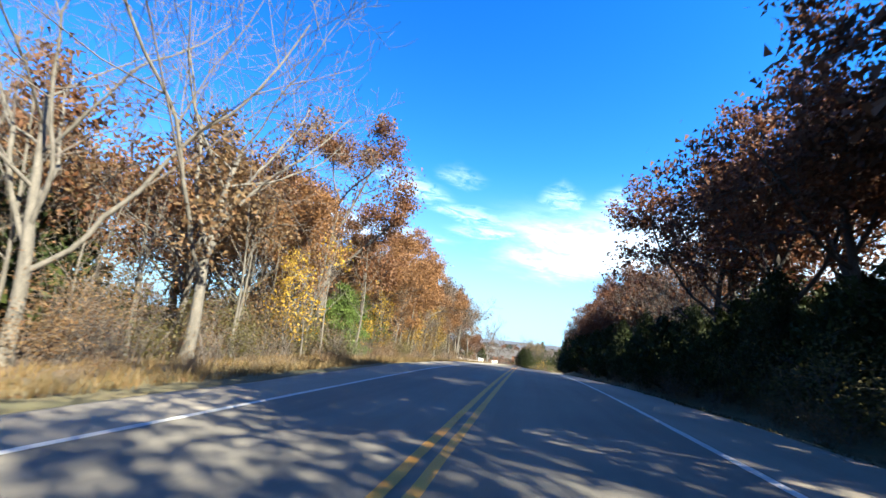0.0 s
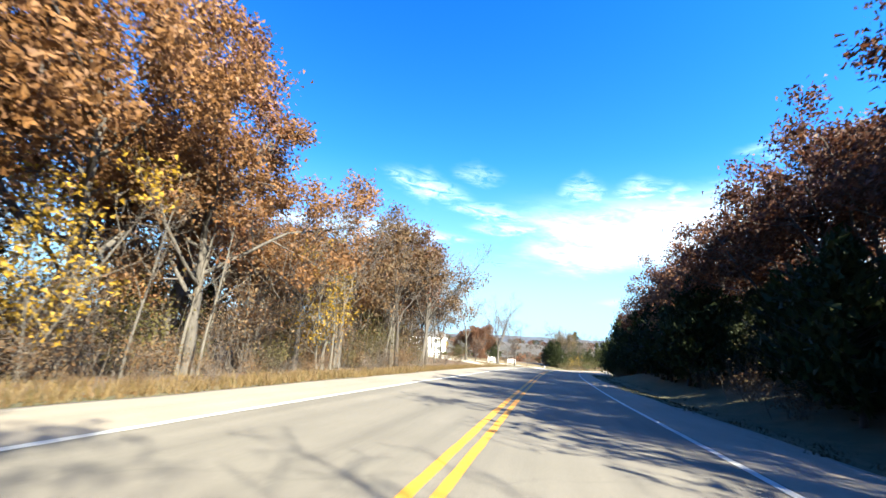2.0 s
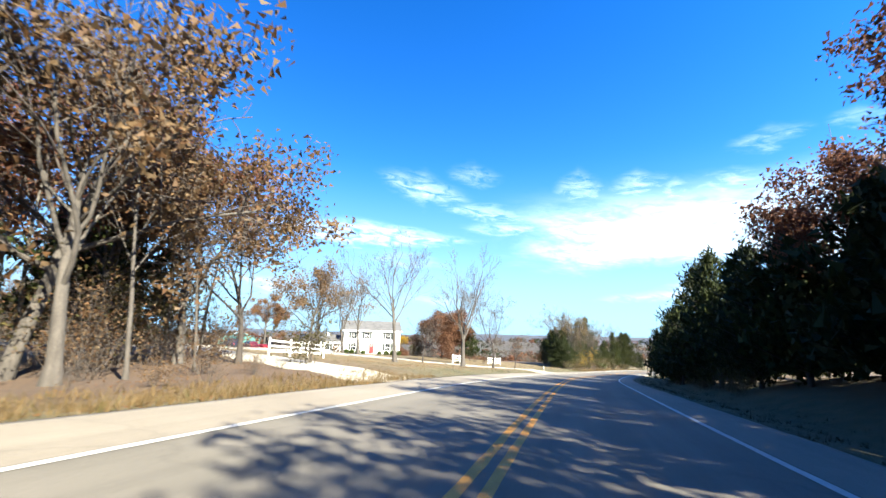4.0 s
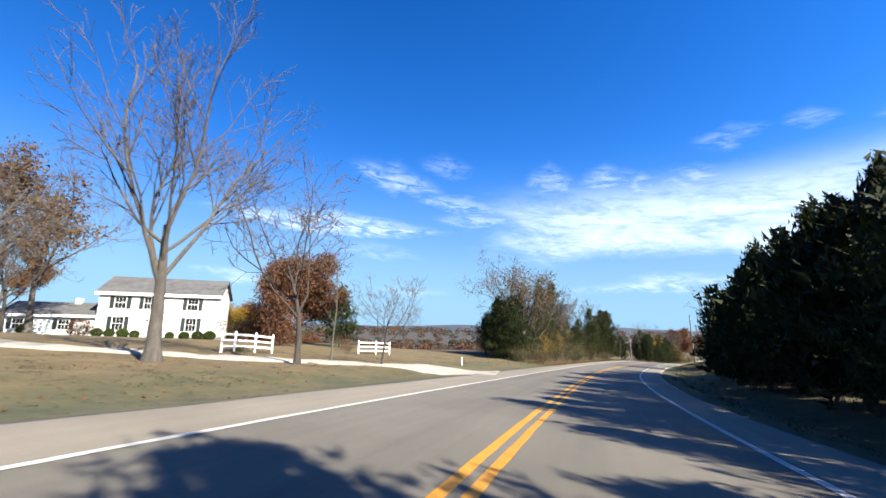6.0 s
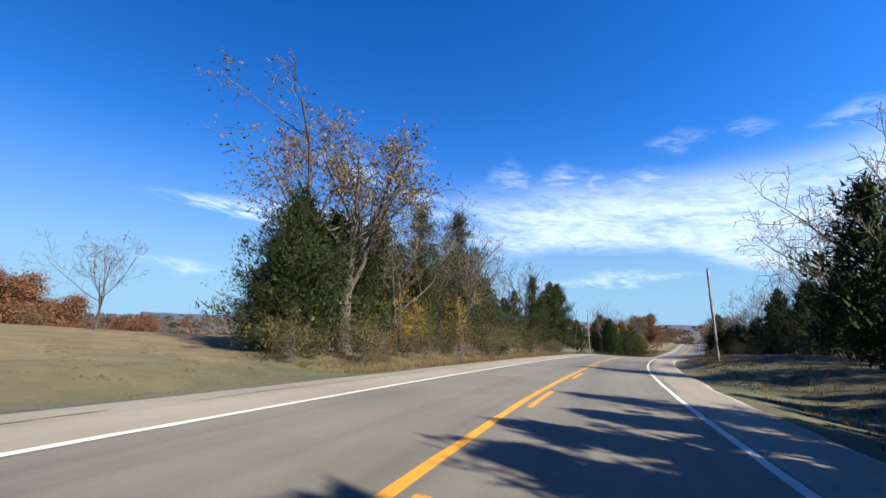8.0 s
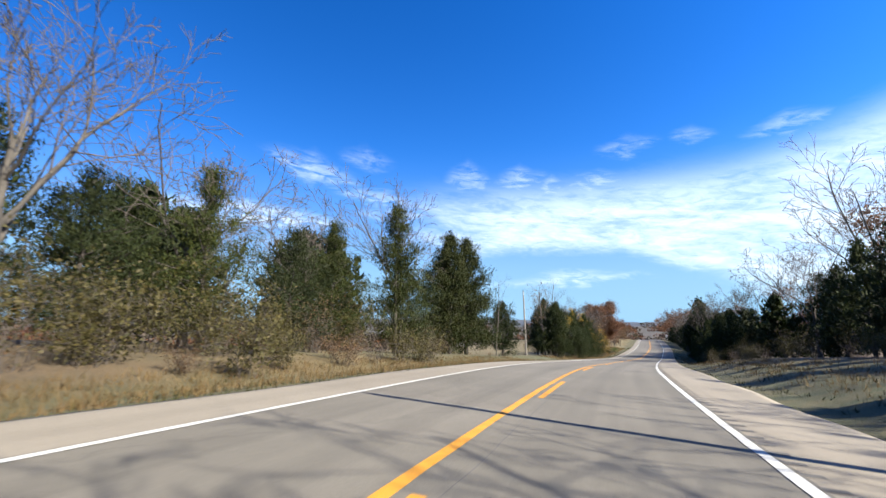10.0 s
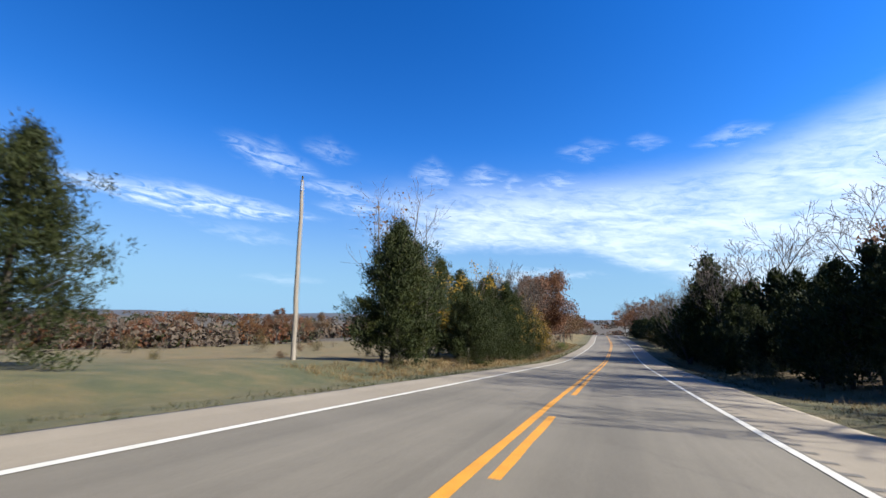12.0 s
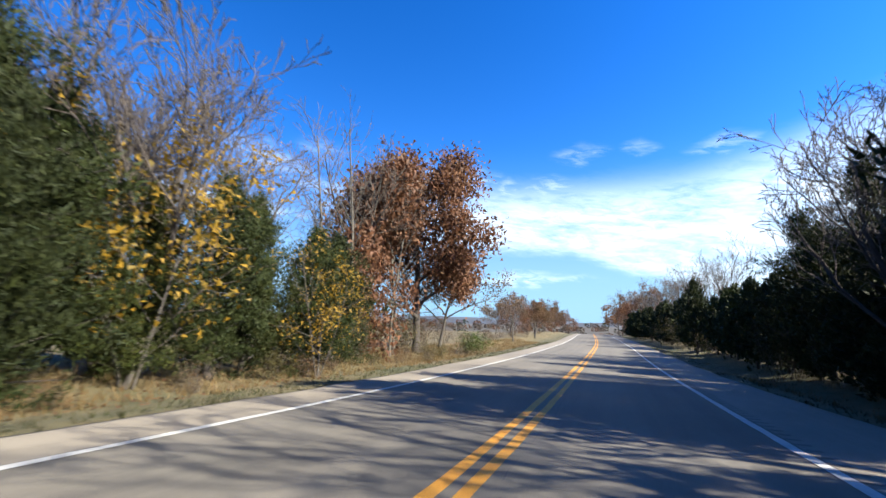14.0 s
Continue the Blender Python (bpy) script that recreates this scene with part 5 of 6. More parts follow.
def parked_car(x, y, turn, paint, label, tall=1.5):
    """A parked car: shaped body, glass, wheels with rims, lamps and bumpers."""
    ob = new("car")
    prof = [(-2.2, 0.35), (-2.25, 0.75), (-2.05, 0.98), (-1.75, 1.03), (-1.45, tall), (0.35, tall + 0.03), (1.15, 1.0), (2.0, 0.86), (2.2, 0.65), (2.2, 0.32)]
    bm = bmesh.new()
    rows = []
    for yy, k in ((-0.86, 0.94), (-0.8, 1.0), (0.8, 1.0), (0.86, 0.94)):
        rows.append([bm.verts.new((a * (1 if k == 1 else 0.985), yy * (1 if z < 1.05 else 0.82), 0.3 + (z - 0.3) * k)) for a, z in prof])
    n = len(prof)
    for a, b in zip(rows[:-1], rows[1:]):
        for i in range(n):
            bm.faces.new((a[i], a[(i + 1) % n], b[(i + 1) % n], b[i]))
    bm.faces.new(rows[0])
    bm.faces.new(rows[-1][::-1])
    bmesh.ops.recalc_face_normals(bm, faces=bm.faces)
    body = part("body", bm, paint, ob, smooth=False)
    gl = bmesh.new()
    for sy in (-1, 1):
        v = [gl.verts.new(q) for q in ((-1.6, sy * 0.845, 1.05), (0.95, sy * 0.845, 1.05), (0.3, sy * 0.735, tall - 0.06), (-1.38, sy * 0.735, tall - 0.06))]
        gl.faces.new(v)
    part("side_window", gl, M_GLASS, body)
    part("windscreen", boxed((0.45, -0.6, tall - 0.36), (0.62, 0.6, tall - 0.2)), M_GLASS, body)
    for sx in (-1, 1):
        for sy in (-1, 1):
            w = part("wheel", rod(bmesh.new(), (1.35 * sx, sy * 0.72, 0.32), (1.35 * sx, sy * 0.9, 0.32), 0.33, 0.33, 18), M_RUBBER, ob, "black tyre")
            part("rim", rod(bmesh.new(), (1.35 * sx, sy * 0.88, 0.32), (1.35 * sx, sy * 0.915, 0.32), 0.2, 0.18, 12), M_CHROME, w)
    for sy in (-1, 1):
        part("headlight", boxed((2.12, sy * 0.6 - 0.16, 0.62), (2.215, sy * 0.6 + 0.16, 0.76), 0.02), M_WHITE, ob)
        part("tail_lamp", boxed((-2.27, sy * 0.68 - 0.1, 0.75), (-2.15, sy * 0.68 + 0.1, 0.95), 0.02), M_RED, ob)
    part("bumper", boxed((2.1, -0.8, 0.35), (2.26, 0.8, 0.55), 0.03), M_RUBBER, ob)
    p = Vector((x, y, 0))
    s, d = near_s(x, y)
    p.z = float(ground_z(s, d)[0]) + 0.07
    ob.matrix_basis = Matrix.Translation(p) @ pose(0, 0, 0, 0, 0, turn)
    tagged(ob, label, "car", "parked cars")


parked_car(-19.8, 187.1, 150, M_CARBLUE, "dark blue station wagon parked on the gravel", 1.62)
parked_car(-17.0, 189.0, 140, M_CARDARK, "dark maroon saloon car parked on the gravel", 1.45)
parked_car(-18.6, 195.5, 160, M_CARRED, "low red car parked before the teal barn", 1.15)


# ---- trees and undergrowth ----
tr = random.Random(17)


def belt(kinds, s0, s1, step, d0, d1, lo, hi, sink=0.05, tall=(0.95, 1.1)):
    """A loose row of plants along the road, between two offsets."""
    s = s0
    while s < s1:
        k = tr.choice(kinds)
        plant(k, s + tr.uniform(-0.35, 0.35) * step, tr.uniform(d0, d1), tr.uniform(0, 360), tr.uniform(lo, hi), sink, tall=tr.uniform(*tall))
        s += step


# the wood on the left, at the start: trunks well back from the road, crowns that reach towards it
for key, s, d, turn, k in (("bare_pale", 19.5, -15.5, 40, 1.18), ("bare_pale", 14.0, -19.0, 150, 1.12), ("tan_oak", 25.0, -21.0, 30, 1.62), ("oak_b", 33.0, -22.0, 200, 1.40), ("thin_y", 30.5, -16.5, 0, 1.50),
                           ("oak_a", 45.0, -20.5, 30, 2.00), ("oak_b", 40.0, -24.0, 90, 1.62), ("oak_b", 51.5, -17.5, 120, 1.27), ("oak_a", 58.0, -22.5, 250, 1.56), ("thin_y", 48.0, -15.5, 70, 1.30),
                           ("oak_b", 66.5, -19.5, 310, 1.60), ("oak_b", 74.5, -18.5, 80, 1.70), ("thin_y", 71.0, -15.5, 20, 1.35), ("oak_a", 82.5, -21.5, 10, 1.72), ("oak_b", 80.0, -17.0, 160, 1.38),
                           ("bare_c", 90.0, -17.0, 80, 1.45), ("oak_b", 92.5, -22.5, 260, 1.2), ("thin_y", 90.0, -15.0, 140, 1.60), ("bare_a", 98.0, -17.5, 160, 1.4), ("oak_b", 109.0, -20.5, 60, 1.35),
                           ("tan_oak", 101.0, -23.0, 160, 1.4), ("bare_c", 106.5, -15.0, 20, 1.62), ("tan_oak", 110.5, -17.0, 0, 1.88), ("bare_a", 114.0, -14.5, 280, 1.34), ("oak_c", 113.5, -20.0, 60, 1.50),
                           ("bare_b", 120.0, -15.5, 60, 1.40), ("tan_oak", 120.5, -19.0, 130, 1.69), ("tan_oak", 127.0, -18.0, 220, 1.31), ("bare_d", 129.0, -16.0, 300, 1.40), ("oak_c", 127.5, -24.0, 300, 1.38)):
    plant(key, s, d, turn, k)
plant("cedar_young", 44.6, -17.5, 0, 1.3)
plant("cedar_young", 53.0, -18.5, 90, 1.35)
plant("cedar_young", 48.5, -20.0, 200, 1.2)
belt(["oak_far", "oak_far", "bare_b", "oak_dim", "oak_far"], -9, 131, 6.5, -38, -27, 1.12, 1.4)
belt(["thin_a", "thin_b", "thin_a", "thin_b", "thin_a"], -5, 133, 1.3, -25, -14.5, 0.9, 1.5)
belt(["brush_bare", "brush_tan", "brush_bare", "brush_olive"], -5, 133, 2.0, -18.5, -13.0, 0.7, 1.2)
belt(["brush_bare", "brush_bare", "brush_tan"], -5, 130, 2.2, -13.5, -10.5, 0.3, 0.6)
belt(["brush_bare", "brush_tan", "brush_tan"], -5, 133, 2.6, -24, -18, 1.1, 1.7)
belt(["brush_wall", "brush_dusk", "brush_wall"], -6, 131, 2.2, -24, -16.5, 1.0, 1.6)
belt(["brush_wall", "brush_wall", "cedar_low", "brush_wall"], -8, 132, 2.6, -33, -25, 1.1, 1.6)
# behind the start, where they shade the road
belt(["oak_far", "oak_dim"], -55, -6, 5.5, 13.5, 20, 1.3, 1.55)
belt(["oak_far", "bare_b"], -55, -12, 12.8, -27.0, -16.2, 1.18, 1.4)

# the wood on the right
plant("oak_c", -5.0, 18.0, 0, 1.85)
plant("oak_c", 1.5, 19.0, 80, 1.85)
plant("oak_c", 8.0, 19.0, 190, 1.9)
plant("oak_c", 14.5, 18.5, 250, 1.75)
plant("oak_dim", 13.0, 21.0, 190, 1.8)
plant("oak_dim", 4.0, 23.0, 20, 1.5)
plant("oak_dim", -3.0, 23.0, 120, 1.5)
belt(["oak_c", "oak_c", "oak_c"], 20, 46, 6.0, 15.5, 18.0, 1.4, 1.6)
belt(["oak_c", "oak_c", "bare_c"], 46, 64, 6.5, 15.5, 18.0, 1.12, 1.28)
belt(["oak_c", "oak_c", "oak_dim"], 66, 122, 6.0, 14.0, 17.0, 1.0, 1.18)
belt(["oak_dim", "bare_a", "oak_far"], 14, 48, 9.5, 20.0, 25.0, 1.45, 1.6)
belt(["oak_dim", "oak_far", "bare_b"], 55, 122, 8.5, 19.0, 23.0, 1.12, 1.32)
belt(["cedar_low", "cedar_low", "brush_dusk"], -4, 128, 2.8, 15, 19, 0.8, 1.1)
belt(["cedar_low", "brush_wall"], -4, 138, 3.2, 20, 26, 1.1, 1.5)
plant("oak_c", 127.5, 14.5, 0, 0.98)
plant("oak_c", 134.5, 14.0, 100, 0.92)
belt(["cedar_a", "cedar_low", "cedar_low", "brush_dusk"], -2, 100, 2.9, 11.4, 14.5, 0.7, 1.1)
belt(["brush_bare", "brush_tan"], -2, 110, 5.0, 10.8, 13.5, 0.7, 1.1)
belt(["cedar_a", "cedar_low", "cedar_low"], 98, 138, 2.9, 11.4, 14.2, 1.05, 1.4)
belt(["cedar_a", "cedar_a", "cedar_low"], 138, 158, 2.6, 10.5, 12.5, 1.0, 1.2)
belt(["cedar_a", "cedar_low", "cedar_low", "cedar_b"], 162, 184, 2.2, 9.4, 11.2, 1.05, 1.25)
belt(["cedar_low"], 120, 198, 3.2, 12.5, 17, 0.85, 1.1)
plant("cedar_a", 160.5, 9.6, 20, 1.15)
plant("cedar_a", 146.0, 10.0, 110, 1.4)
plant("cedar_a", 150.5, 9.8, 200, 1.42)
plant("cedar_a", 198.8, 9.6, 70, 0.92)
plant("cedar_a", 211.5, 9.8, 170, 0.96)
belt(["cedar_a", "cedar_low", "cedar_low"], 184, 198, 2.4, 9.2, 10.6, 0.95, 1.12)
belt(["cedar_low", "brush_dusk"], 190, 206, 2.0, 10.5, 13.5, 0.6, 0.8)

belt(["brush_dusk", "brush_dusk", "brush_bare"], 138, 203, 2.2, 8.8, 10.6, 0.35, 0.6)

# lawn trees
plant("bare_a", 154.0, -19.2, 120, 1.15, label="leafless lawn tree with dark forked limbs")
plant("bare_d", 163.0, -20.2, 80, 0.8, label="small crooked leafless lawn tree")
plant("bare_e", 167.0, -16.1, 40, 1.1, label="tall vase-shaped leafless lawn tree")
plant("bare_d", 173.0, -13.8, 300, 1.45, label="leafless young lawn tree")
plant("thin_a", 177.5, -15.0, 0, 0.8, label="young lawn tree with pale peeling stem")
plant("bare_d", 179.5, -12.5, 30, 0.8, label="small leafless lawn tree")
plant("bare_d", 207.0, -25.4, 0, 0.72, label="small leafless tree on the open slope")
# trees round the house
plant("bare_b", 166.5, -32.8, 20, 1.3, label="leafless shade tree with pale trunk by the house")
plant("tan_oak", 174.0, -50.5, 70, 1.75)
plant("bare_a", 178.5, -52.0, 20, 1.5, label="tall leafless shade tree behind the low wing")
plant("oak_b", 183.5, -74.0, 10, 1.15, label="maple with glowing orange leaves behind the house")
plant("oak_round", 190.5, -30.0, 100, 1.02, label="russet tree beside the gravel drive")
plant("oak_round", 194.0, -34.0, 10, 0.92)
plant("bare_a", 169.5, -38.0, 50, 1.0)
plant("bare_c", 176.0, -50.0, 50, 1.2)
plant("cedar_a", 192.5, -26.0, 60, 0.95)
plant("brush_olive", 188.5, -36.5, 0, 1.15)
plant("oak_y", 195.0, -46.0, 40, 0.55, label="orange-yellow ornamental tree beside the house")
plant("brush_tan", 187.2, -20.9, 60, 0.6, label="clump of russet-brown withered ornamental grass by the fence")
plant("brush_green", 175.2, -20.4, 60, 0.26)
plant("brush_tan", 190.0, -24.0, 10, 0.8)
belt(["brush_tan", "brush_bare"], 194, 208, 4.0, -43, -35, 0.8, 1.1)
plant("oak_round", 217.5, -79.5, 0, 1.5, label="rounded russet tree beyond the slope")
plant("oak_round", 223.5, -85.5, 80, 1.3, label="rounded russet tree beyond the slope")
plant("oak_round", 232.0, -92.0, 160, 1.15, label="rounded russet tree beyond the slope")

belt(["cedar_low"], 172, 205, 2.6, -160, -140, 1.3, 1.7)
belt(["oak_dim", "cedar_low"], 150, 175, 6, -150, -110, 1.0, 1.4)

# the thicket beyond the lawn, left
belt(["cedar_b", "cedar_a"], 205.2, 212, 1.5, -12.5, -10.3, 0.85, 1.1)
plant("brush_dusk", 204.2, -10.6, 0, 0.5)
plant("cedar_b", 204.8, -11.6, 0, 0.5)
belt(["brush_dusk", "brush_wall", "brush_dusk"], 208, 238, 2.2, -13.0, -10.0, 0.6, 0.85)
plant("cedar_c", 208.0, -12.5, 10, 0.85)
plant("cedar_a", 212.5, -12.0, 60, 1.0)
plant("oak_tall", 208.4, -9.6, 200, 1.22)
plant("bare_c", 213.6, -9.0, 320, 0.95)
belt(["cedar_low", "brush_dusk"], 207, 246, 2.6, -17, -13, 0.75, 1.05)
plant("cedar_c", 216.4, -9.2, 10, 1.02)
plant("cedar_a", 214.6, -11.2, 70, 1.1)
plant("cedar_b", 218.6, -10.2, 170, 0.9)
plant("cedar_b", 220.4, -8.6, 20, 0.75)
plant("bare_fan", 220.6, -7.9, 120, 0.88, label="leafless tree with a fan of dark limbs")
plant("cedar_c", 222.4, -8.8, 100, 1.12)
plant("cedar_a", 223.4, -9.6, 10, 0.95)
plant("bare_b", 226.5, -9.5, 200, 0.8)
belt(["cedar_b", "cedar_a", "bare_d"], 210, 240, 3.6, -15, -11.0, 0.75, 1.0)
plant("bare_c", 232.0, -11.0, 10, 0.85)
belt(["brush_olive", "brush_tan", "brush_bare", "brush_olive"], 203, 242, 1.1, -10.8, -8.0, 0.45, 0.8)
belt(["brush_olive", "brush_dusk", "brush_bare"], 207, 238, 2.6, -14.5, -9.5, 0.7, 1.0)
plant("thin_b", 212.0, -8.6, 10, 0.8)
plant("thin_y", 217.4, -7.4, 10, 0.62)
plant("thin_y", 211.0, -7.6, 80, 0.5)
plant("brush_green", 223.3, -8.6, 0, 0.85)
belt(["cedar_b", "cedar_c"], 228, 245, 3.0, -11.5, -7.8, 0.6, 0.8)
plant("cedar_e", 247.5, -8.2, 0, 1.0)
plant("cedar_e", 249.4, -7.9, 140, 1.0)
plant("cedar_d", 249.3, -9.4, 50, 1.0)
plant("bare_b", 243.5, -9.5, 0, 0.85)
# field edge
plant("thin_a", 251.5, -6.6, 0, 0.55)
plant("bare_b", 253.0, -14, 40, 0.42)
plant("cedar_d", 254.0, -6.9, 0, 0.56, label="small cone-shaped dark green cedar")
# the meadow below the pole, and the trees beyond it
plant("oak_a", 307.5, -68.6, 0, 0.62)
plant("oak_dim", 311.0, -65.0, 70, 0.58)
plant("tan_oak", 316.0, -64.0, 30, 0.75)
plant("oak_b", 303.0, -72.0, 150, 0.55)
belt(["oak_far", "oak_dim", "bare_b", "oak_dim"], 272, 300, 3.5, -88, -74, 0.5, 0.62)
belt(["brush_olive", "brush_tan", "brush_bare", "brush_dusk"], 258, 300, 4.5, -52, -34, 0.4, 0.75)
belt(["brush_tan", "brush_olive"], 262, 280, 3.4, -30, -18, 0.25, 0.45)
# cedars and yellow saplings along the last stretch
plant("cedar_d", 262.5, -9.3, 40, 1.22, tall=0.95)
plant("cedar_e", 262.9, -9.9, 160, 1.0)
belt(["thin_a"], 264.2, 267.6, 0.9, -13.5, -10.5, 1.0, 1.25)
plant("thin_b", 266.0, -12.5, 80, 1.35)
for key, s, d, turn, k in (("cedar_d", 268.6, -13.6, 20, 1.42), ("cedar_e", 271.4, -13.4, 100, 1.22), ("cedar_d", 274.2, -13.2, 190, 1.30), ("cedar_e", 276.2, -11.6, 300, 1.12), ("cedar_d", 278.2, -9.8, 60, 1.22),
                           ("cedar_e", 277.6, -11.4, 10, 1.18), ("cedar_b", 270.0, -15.5, 0, 1.25), ("cedar_a", 273.0, -16.0, 80, 1.2), ("cedar_d", 279.8, -9.6, 220, 0.95),
                           ("bare_fan", 281.6, -9.4, 200, 1.14), ("bare_fan", 282.2, -12.0, 80, 0.98), ("thin_y", 270.2, -11.0, 0, 1.25), ("thin_y", 275.8, -9.0, 50, 0.9), ("thin_y", 281.0, -8.2, 50, 1.1), ("thin_y", 286.0, -7.0, 90, 0.72),
                           ("cedar_d", 283.2, -8.3, 130, 0.84), ("cedar_e", 284.8, -8.8, 30, 0.74), ("cedar_d", 286.6, -7.9, 250, 0.74), ("cedar_d", 289.0, -8.7, 10, 0.78), ("cedar_e", 281.4, -8.6, 90, 0.62),
                           ("bare_b", 292.5, -9.8, 20, 0.95), ("bare_b", 295.0, -11.5, 100, 0.9), ("bare_c", 304.0, -12.0, 40, 0.8), ("tan_oak", 302.5, -9.5, 60, 0.7), ("brush_green", 302.0, -6.9, 60, 0.75),
                           ("bare_a", 286.0, -14.0, 20, 0.9), ("bare_a", 290.5, -14.5, 140, 0.95), ("bare_b", 299.5, -13.5, 230, 1.0), ("bare_b", 324.0, -8.8, 0, 0.52), ("bare_b", 326.5, -9.3, 70, 0.48), ("oak_dim", 333.0, -10.5, 20, 0.42), ("tan_oak", 341.0, -8.6, 0, 0.55), ("oak_dim", 346.0, -9.2, 100, 0.50)):
    plant(key, s, d, turn, k)
plant("oak_round", 297.5, -8.9, 60, 0.98, tall=1.22, label="rounded oak with dense rust-brown leaves")
belt(["cedar_d", "cedar_e", "cedar_d"], 267.8, 280, 1.0, -9.8, -8.3, 0.62, 0.9, tall=(0.9, 1.05))
belt(["brush_bare", "brush_tan", "brush_olive"], 262, 280, 1.6, -8.6, -7.8, 0.2, 0.34)
belt(["brush_tan", "brush_bare", "brush_olive"], 280, 303, 2.0, -7.8, -6.9, 0.28, 0.5)
belt(["bare_b", "oak_dim", "tan_oak"], 352, 470, 8, -18, -10, 0.6, 0.85)
belt(["brush_tan", "brush_bare"], 306, 370, 5.0, -13, -9.5, 0.4, 0.7)

# right side, from the pole on
plant("bare_c", 219.5, 11.0, 0, 0.85)
plant("bare_d", 213.5, 10.2, 0, 1.1)
belt(["bare_b", "bare_c"], 205, 244, 9.0, 14, 18, 0.7, 0.85)
belt(["cedar_a", "cedar_b", "cedar_low"], 204, 229, 2.6, 11.5, 14.5, 0.6, 0.8)
belt(["brush_bare", "brush_dusk"], 203, 250, 2.6, 10.5, 13.0, 0.4, 0.6)
belt(["cedar_a", "cedar_b", "cedar_a"], 229, 264, 2.4, 10.8, 13.5, 0.6, 0.78)
plant("bare_c", 257.5, 10.6, 0, 0.8)
belt(["brush_dusk", "brush_bare"], 244, 262, 1.8, 8.6, 10.2, 0.3, 0.5)
belt(["cedar_a", "cedar_a", "cedar_b"], 262, 276, 1.3, 10.2, 12.4, 0.72, 0.92)
belt(["cedar_a", "cedar_c", "cedar_a"], 276, 300, 2.4, 9.8, 12.0, 0.85, 1.1)
belt(["brush_dusk", "cedar_low"], 262, 302, 1.7, 8.7, 9.8, 0.35, 0.55)
plant("cedar_a", 282.2, 10.1, 30, 1.58)
plant("cedar_a", 285.6, 10.2, 130, 1.4)
plant("bare_b", 279.5, 10.5, 0, 0.98)
plant("bare_fan", 287.8, 8.6, 0, 1.05)
belt(["cedar_low", "oak_dim", "cedar_low"], 250, 262, 4.0, 14, 18, 0.6, 0.8)
belt(["cedar_low", "cedar_low", "bare_b"], 262, 306, 2.8, 13, 17, 1.0, 1.3)
belt(["bare_a", "bare_b", "cedar_low"], 300, 400, 4.0, 10.5, 15, 0.75, 1.0)
belt(["cedar_a", "cedar_low", "cedar_low", "brush_dusk"], 300, 400, 2.4, 8.8, 11.5, 0.7, 1.0)
belt(["bare_a", "oak_dim"], 400, 480, 7.0, 9, 15, 1.0, 1.25)
belt(["cedar_low", "oak_dim", "bare_b"], 203, 306, 10.0, 18, 26, 0.8, 1.0)


# stems and brush between the last cedars and the oak
belt(["thin_a"], 289.5, 296, 1.4, -10.6, -8.4, 0.95, 1.2)
belt(["brush_wall", "brush_bare", "brush_dusk"], 287, 304, 1.3, -11.5, -8.6, 0.5, 0.8)


# low growth before the right-hand wood, and dark cedars under the broad tree
belt(["brush_dusk", "cedar_low", "brush_dusk"], 0, 66, 2.3, 11.8, 13.6, 0.5, 0.75)
plant("cedar_a", 206.2, -10.4, 30, 0.92)
plant("cedar_c", 211.0, -10.8, 130, 0.85)
plant("cedar_b", 205.4, -10.0, 230, 0.6)


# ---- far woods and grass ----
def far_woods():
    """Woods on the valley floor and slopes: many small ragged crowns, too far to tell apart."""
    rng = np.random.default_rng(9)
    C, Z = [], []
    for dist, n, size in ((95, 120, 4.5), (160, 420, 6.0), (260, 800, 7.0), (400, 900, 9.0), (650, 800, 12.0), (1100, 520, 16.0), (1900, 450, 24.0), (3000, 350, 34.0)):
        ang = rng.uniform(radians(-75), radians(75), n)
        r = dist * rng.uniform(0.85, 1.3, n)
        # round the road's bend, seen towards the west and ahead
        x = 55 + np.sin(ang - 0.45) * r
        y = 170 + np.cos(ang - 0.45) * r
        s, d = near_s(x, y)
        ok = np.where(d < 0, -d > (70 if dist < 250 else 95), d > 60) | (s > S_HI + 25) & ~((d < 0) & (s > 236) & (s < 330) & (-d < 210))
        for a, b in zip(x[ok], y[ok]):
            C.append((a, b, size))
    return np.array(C)


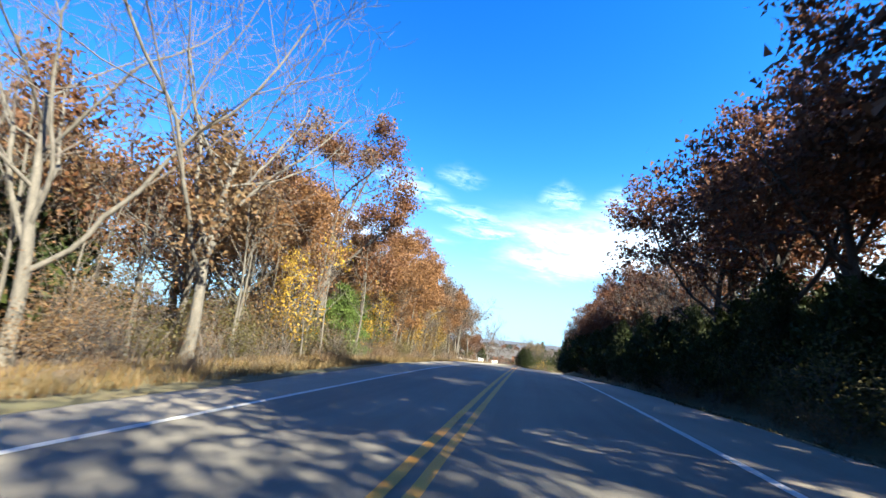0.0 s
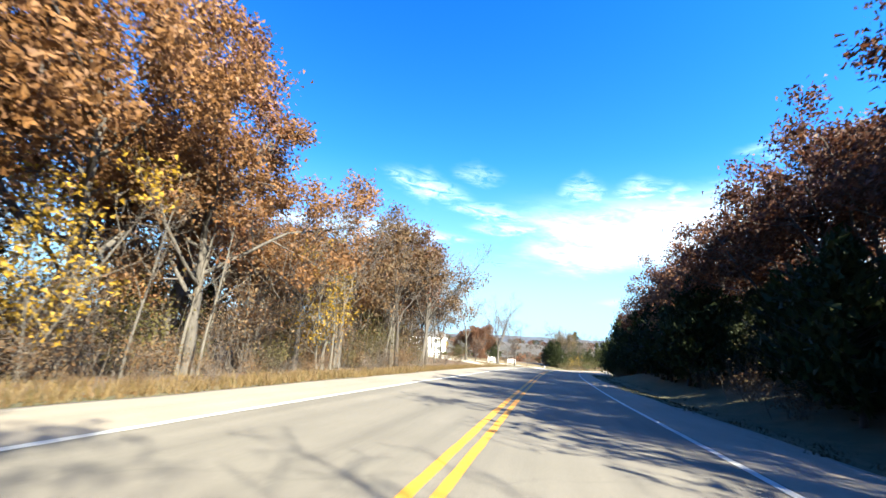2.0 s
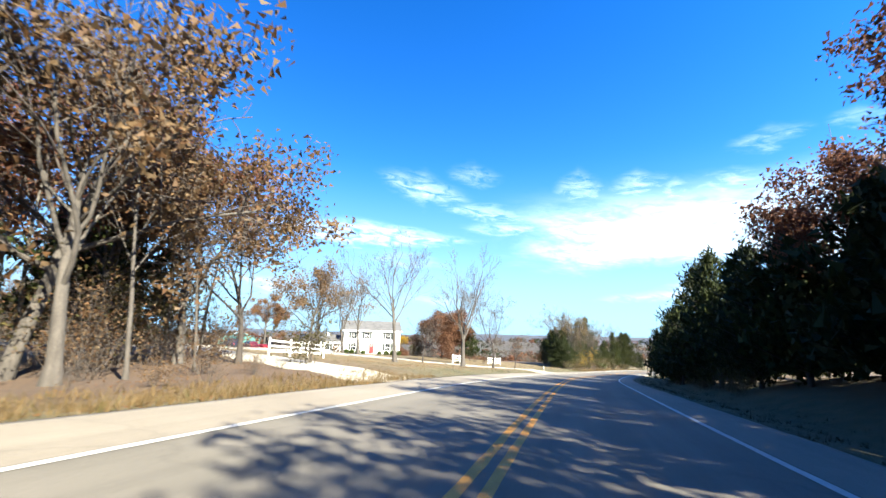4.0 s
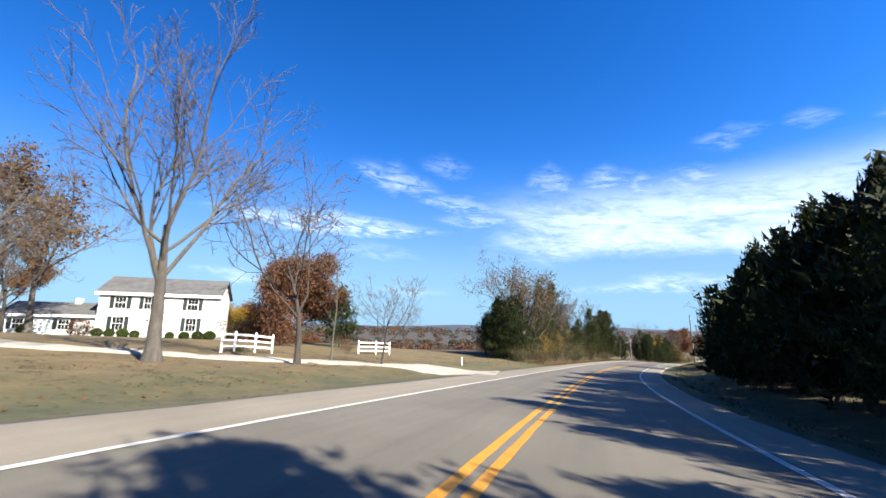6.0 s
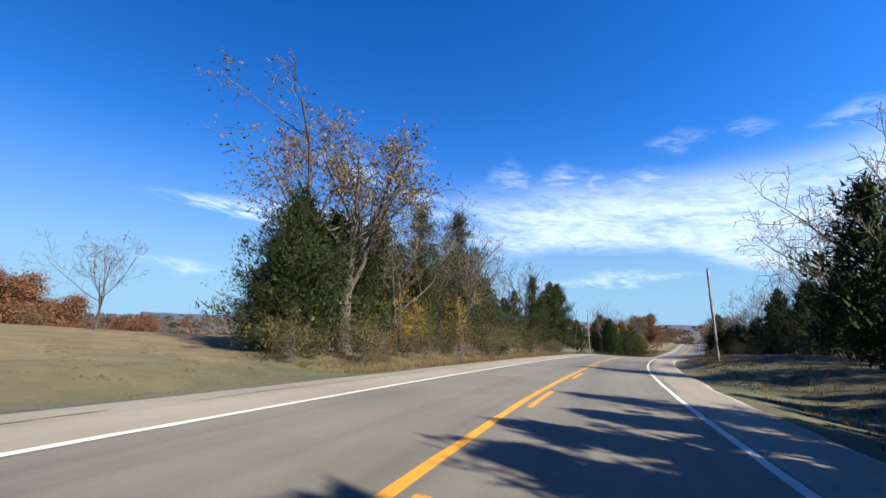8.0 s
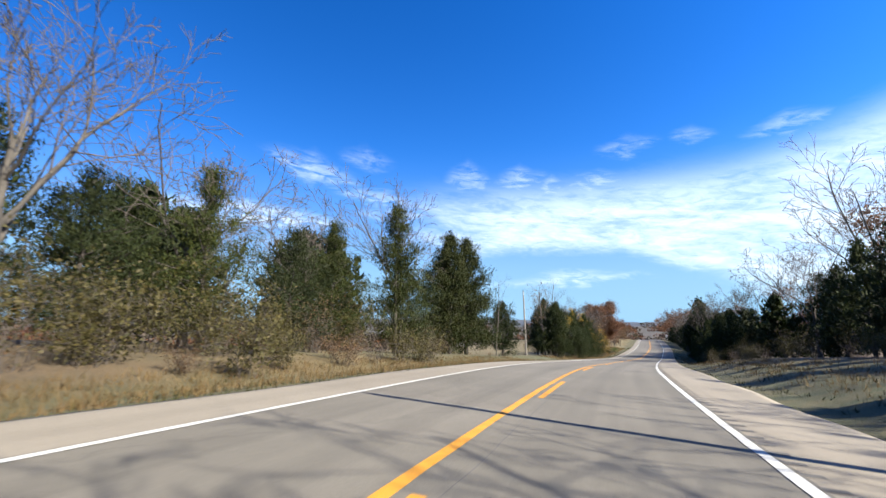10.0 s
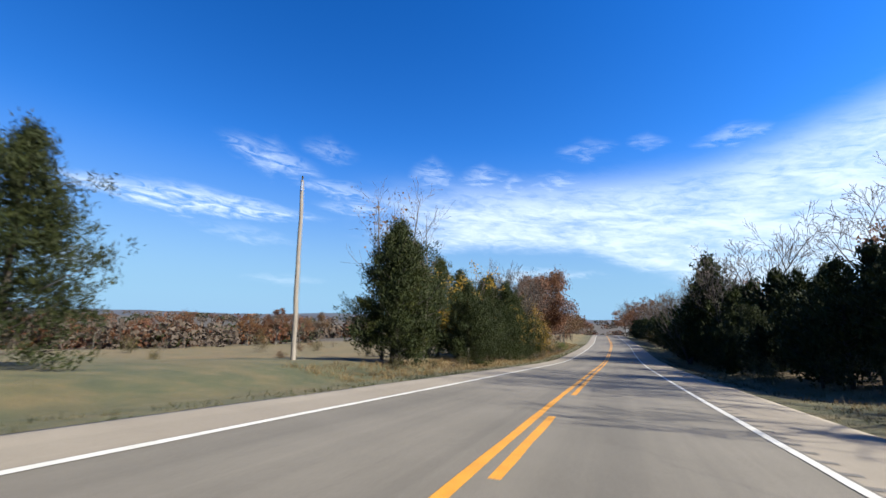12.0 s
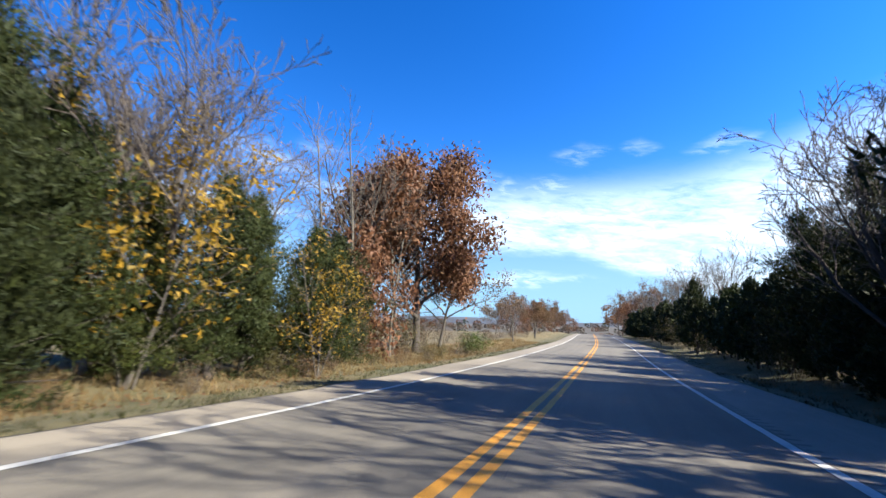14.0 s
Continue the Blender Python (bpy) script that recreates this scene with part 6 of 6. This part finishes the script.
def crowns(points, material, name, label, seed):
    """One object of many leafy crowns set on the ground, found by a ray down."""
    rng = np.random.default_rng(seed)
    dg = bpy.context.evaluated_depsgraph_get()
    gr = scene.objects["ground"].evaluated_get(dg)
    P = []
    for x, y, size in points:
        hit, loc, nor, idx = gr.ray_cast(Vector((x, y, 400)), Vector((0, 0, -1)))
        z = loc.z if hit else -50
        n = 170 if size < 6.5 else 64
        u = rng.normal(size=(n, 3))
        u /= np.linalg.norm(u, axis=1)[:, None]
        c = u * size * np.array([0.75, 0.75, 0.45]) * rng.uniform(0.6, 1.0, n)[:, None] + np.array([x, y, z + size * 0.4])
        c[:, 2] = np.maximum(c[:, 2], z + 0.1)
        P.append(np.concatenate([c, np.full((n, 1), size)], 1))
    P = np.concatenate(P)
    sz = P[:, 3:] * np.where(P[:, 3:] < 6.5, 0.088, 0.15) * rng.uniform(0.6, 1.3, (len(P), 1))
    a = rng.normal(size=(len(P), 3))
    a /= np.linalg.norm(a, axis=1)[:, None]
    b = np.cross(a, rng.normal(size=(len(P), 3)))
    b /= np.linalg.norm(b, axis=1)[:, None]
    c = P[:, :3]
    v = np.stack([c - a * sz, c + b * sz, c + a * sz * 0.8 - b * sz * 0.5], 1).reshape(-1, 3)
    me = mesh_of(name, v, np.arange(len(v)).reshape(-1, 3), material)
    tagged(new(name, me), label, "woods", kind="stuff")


bpy.context.view_layer.update()
woods = far_woods()
pick = np.random.default_rng(3).uniform(size=len(woods))
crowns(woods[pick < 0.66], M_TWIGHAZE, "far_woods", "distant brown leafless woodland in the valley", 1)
crowns(woods[(pick >= 0.66) & (pick < 0.83)], M_DARKRED, "far_woods", "distant russet oak woodland in the valley", 2)
crowns(woods[(pick >= 0.83) & (pick < 0.86)], M_RUSSET, "far_woods", "distant orange autumn trees in the valley", 3)
crowns(woods[pick >= 0.86], M_CEDAR, "far_woods", "distant dark cedars in the valley", 4)


def far_ridge():
    """A long low wooded ridge on the horizon, beyond the end of the road, air haze painted into its colour."""
    rng = np.random.default_rng(77)
    n, mid = 120, RP[385, :3]
    az = np.radians(np.linspace(-30, 110, n))
    top = 48 + 9 * np.sin(az * 7) + 5 * np.sin(az * 19 + 1) + rng.normal(size=n) * 1.2
    rows = []
    for r, k in ((2900, 0.0), (3250, 0.75), (3400, 1.0), (3900, 0.2)):
        z = mid[2] - 30 + (top + 30) * k
        rows.append(np.stack([mid[0] + np.sin(az) * r, mid[1] + np.cos(az) * r, z + rng.normal(size=n) * 1.5 * k], 1))
    v = np.concatenate(rows)
    i = np.arange(len(v)).reshape(4, n)
    f = np.stack([i[:-1, :-1], i[:-1, 1:], i[1:, 1:], i[1:, :-1]], -1).reshape(-1, 4)
    tagged(new("backdrop", mesh_of("backdrop", v, f, M_RIDGE_HAZE, smooth=True)), "low wooded ridge on the horizon, distance haze painted as blue-grey", "ridge", kind="structure")


far_ridge()


def grass(name, s0, s1, d0, d1, count, high, material, label, seed, thin=0.022):
    """Blades and tufts along a verge."""
    rng = np.random.default_rng(seed)
    tufts = max(1, count // 7)
    ts, td = rng.uniform(s0, s1, tufts), d0 + (d1 - d0) * rng.uniform(0, 1, tufts)
    s = np.repeat(ts, 7) + rng.normal(size=tufts * 7) * 0.12
    d = np.repeat(td, 7) + rng.normal(size=tufts * 7) * 0.10
    h = np.repeat(high * rng.uniform(0.35, 1.25, tufts), 7) * rng.uniform(0.6, 1.1, tufts * 7)
    x, y, z, b, nx, ny = road_at(s)
    X, Y, Z = x + nx * d, y + ny * d, ground_z(s, d) - 0.02
    a = rng.uniform(0, 2 * np.pi, len(s))
    lean = rng.normal(size=(len(s), 2)) * 0.35 * h[:, None]
    w = thin * rng.uniform(0.6, 1.4, len(s)) * (1 + h)
    root = np.stack([X, Y, Z], 1)
    side = np.stack([np.cos(a) * w, np.sin(a) * w, 0 * a], 1)
    tip = root + np.concatenate([lean, h[:, None]], 1)
    v = np.stack([root - side, root + side, tip], 1).reshape(-1, 3)
    me = mesh_of(name, v, np.arange(len(v)).reshape(-1, 3), material)
    tagged(new(name, me), label, "grass", kind="stuff")


grass("dry_grass", -2, 134, -10.5, -6.2, 46000, 0.34, M_STRAW, "tall straw-coloured grass along the wood's edge", 61, 0.009)
grass("dry_grass", 203, 250, -9.4, -5.8, 24000, 0.28, M_STRAW, "straw-coloured grass before the thicket", 62, 0.008)
grass("dry_grass", 258, 330, -10.0, -6.6, 34000, 0.26, M_STRAW, "straw-coloured grass along the cedars", 63, 0.008)
grass("short_grass", 128, 216, -19, -6.0, 30000, 0.06, M_TURF, "short mown turf of the lawn", 64, 0.012)
grass("short_grass", 226, 330, -6.6, -5.0, 8000, 0.13, M_TURF, "short green verge grass", 65, 0.012)
grass("short_grass", -2, 330, 5.6, 8.6, 18000, 0.14, M_TURF, "short green verge grass in the shade", 66, 0.014)
grass("dry_grass", 203, 300, 6.5, 10, 14000, 0.24, M_STRAW, "straw tufts on the open verge by the pole", 67, 0.008)


def fallen_leaves(s0, s1, d0, d1, count, material, label, seed):
    """Single leaves that lie on the turf, thicker in drifts."""
    rng = np.random.default_rng(seed)
    s, d = rng.uniform(s0, s1, count), rng.uniform(d0, d1, count)
    keep = np.sin(s * 0.9 + 1.7 * np.sin(d * 0.6)) + np.sin(d * 1.3 + s * 0.35) + rng.normal(size=count) * 0.8 > 0.1
    s, d = s[keep], d[keep]
    x, y, z, b, nx, ny = road_at(s)
    c = np.stack([x + nx * d, y + ny * d, ground_z(s, d) + rng.uniform(0.02, 0.06, len(s))], 1)
    a = rng.normal(size=(len(s), 3)) * np.array([1, 1, 0.35])
    a /= np.linalg.norm(a, axis=1)[:, None]
    e = np.cross(a, rng.normal(size=(len(s), 3)) * 0.3 + np.array([0, 0, 1.0]))
    e /= np.linalg.norm(e, axis=1)[:, None] + 1e-9
    r = rng.uniform(0.03, 0.06, (len(s), 1))
    v = np.stack([c - a * r, c + e * r * 0.6, c + a * r, c - e * r * 0.6], 1).reshape(-1, 3)
    tagged(new("fallen_leaves", mesh_of("fallen_leaves", v, np.arange(len(v)).reshape(-1, 4), material)), label, "fallen leaves", kind="stuff")


fallen_leaves(140, 186, -24, -8, 7000, M_ORANGE, "fallen russet leaves strewn over the lawn", 81)
fallen_leaves(-2, 132, -15, -6.4, 12000, M_ORANGE, "fallen orange leaves in the grass along the wood", 82)
fallen_leaves(262, 320, -10, -6.2, 6000, M_BROWN, "fallen brown leaves in the grass under the cedars", 83)
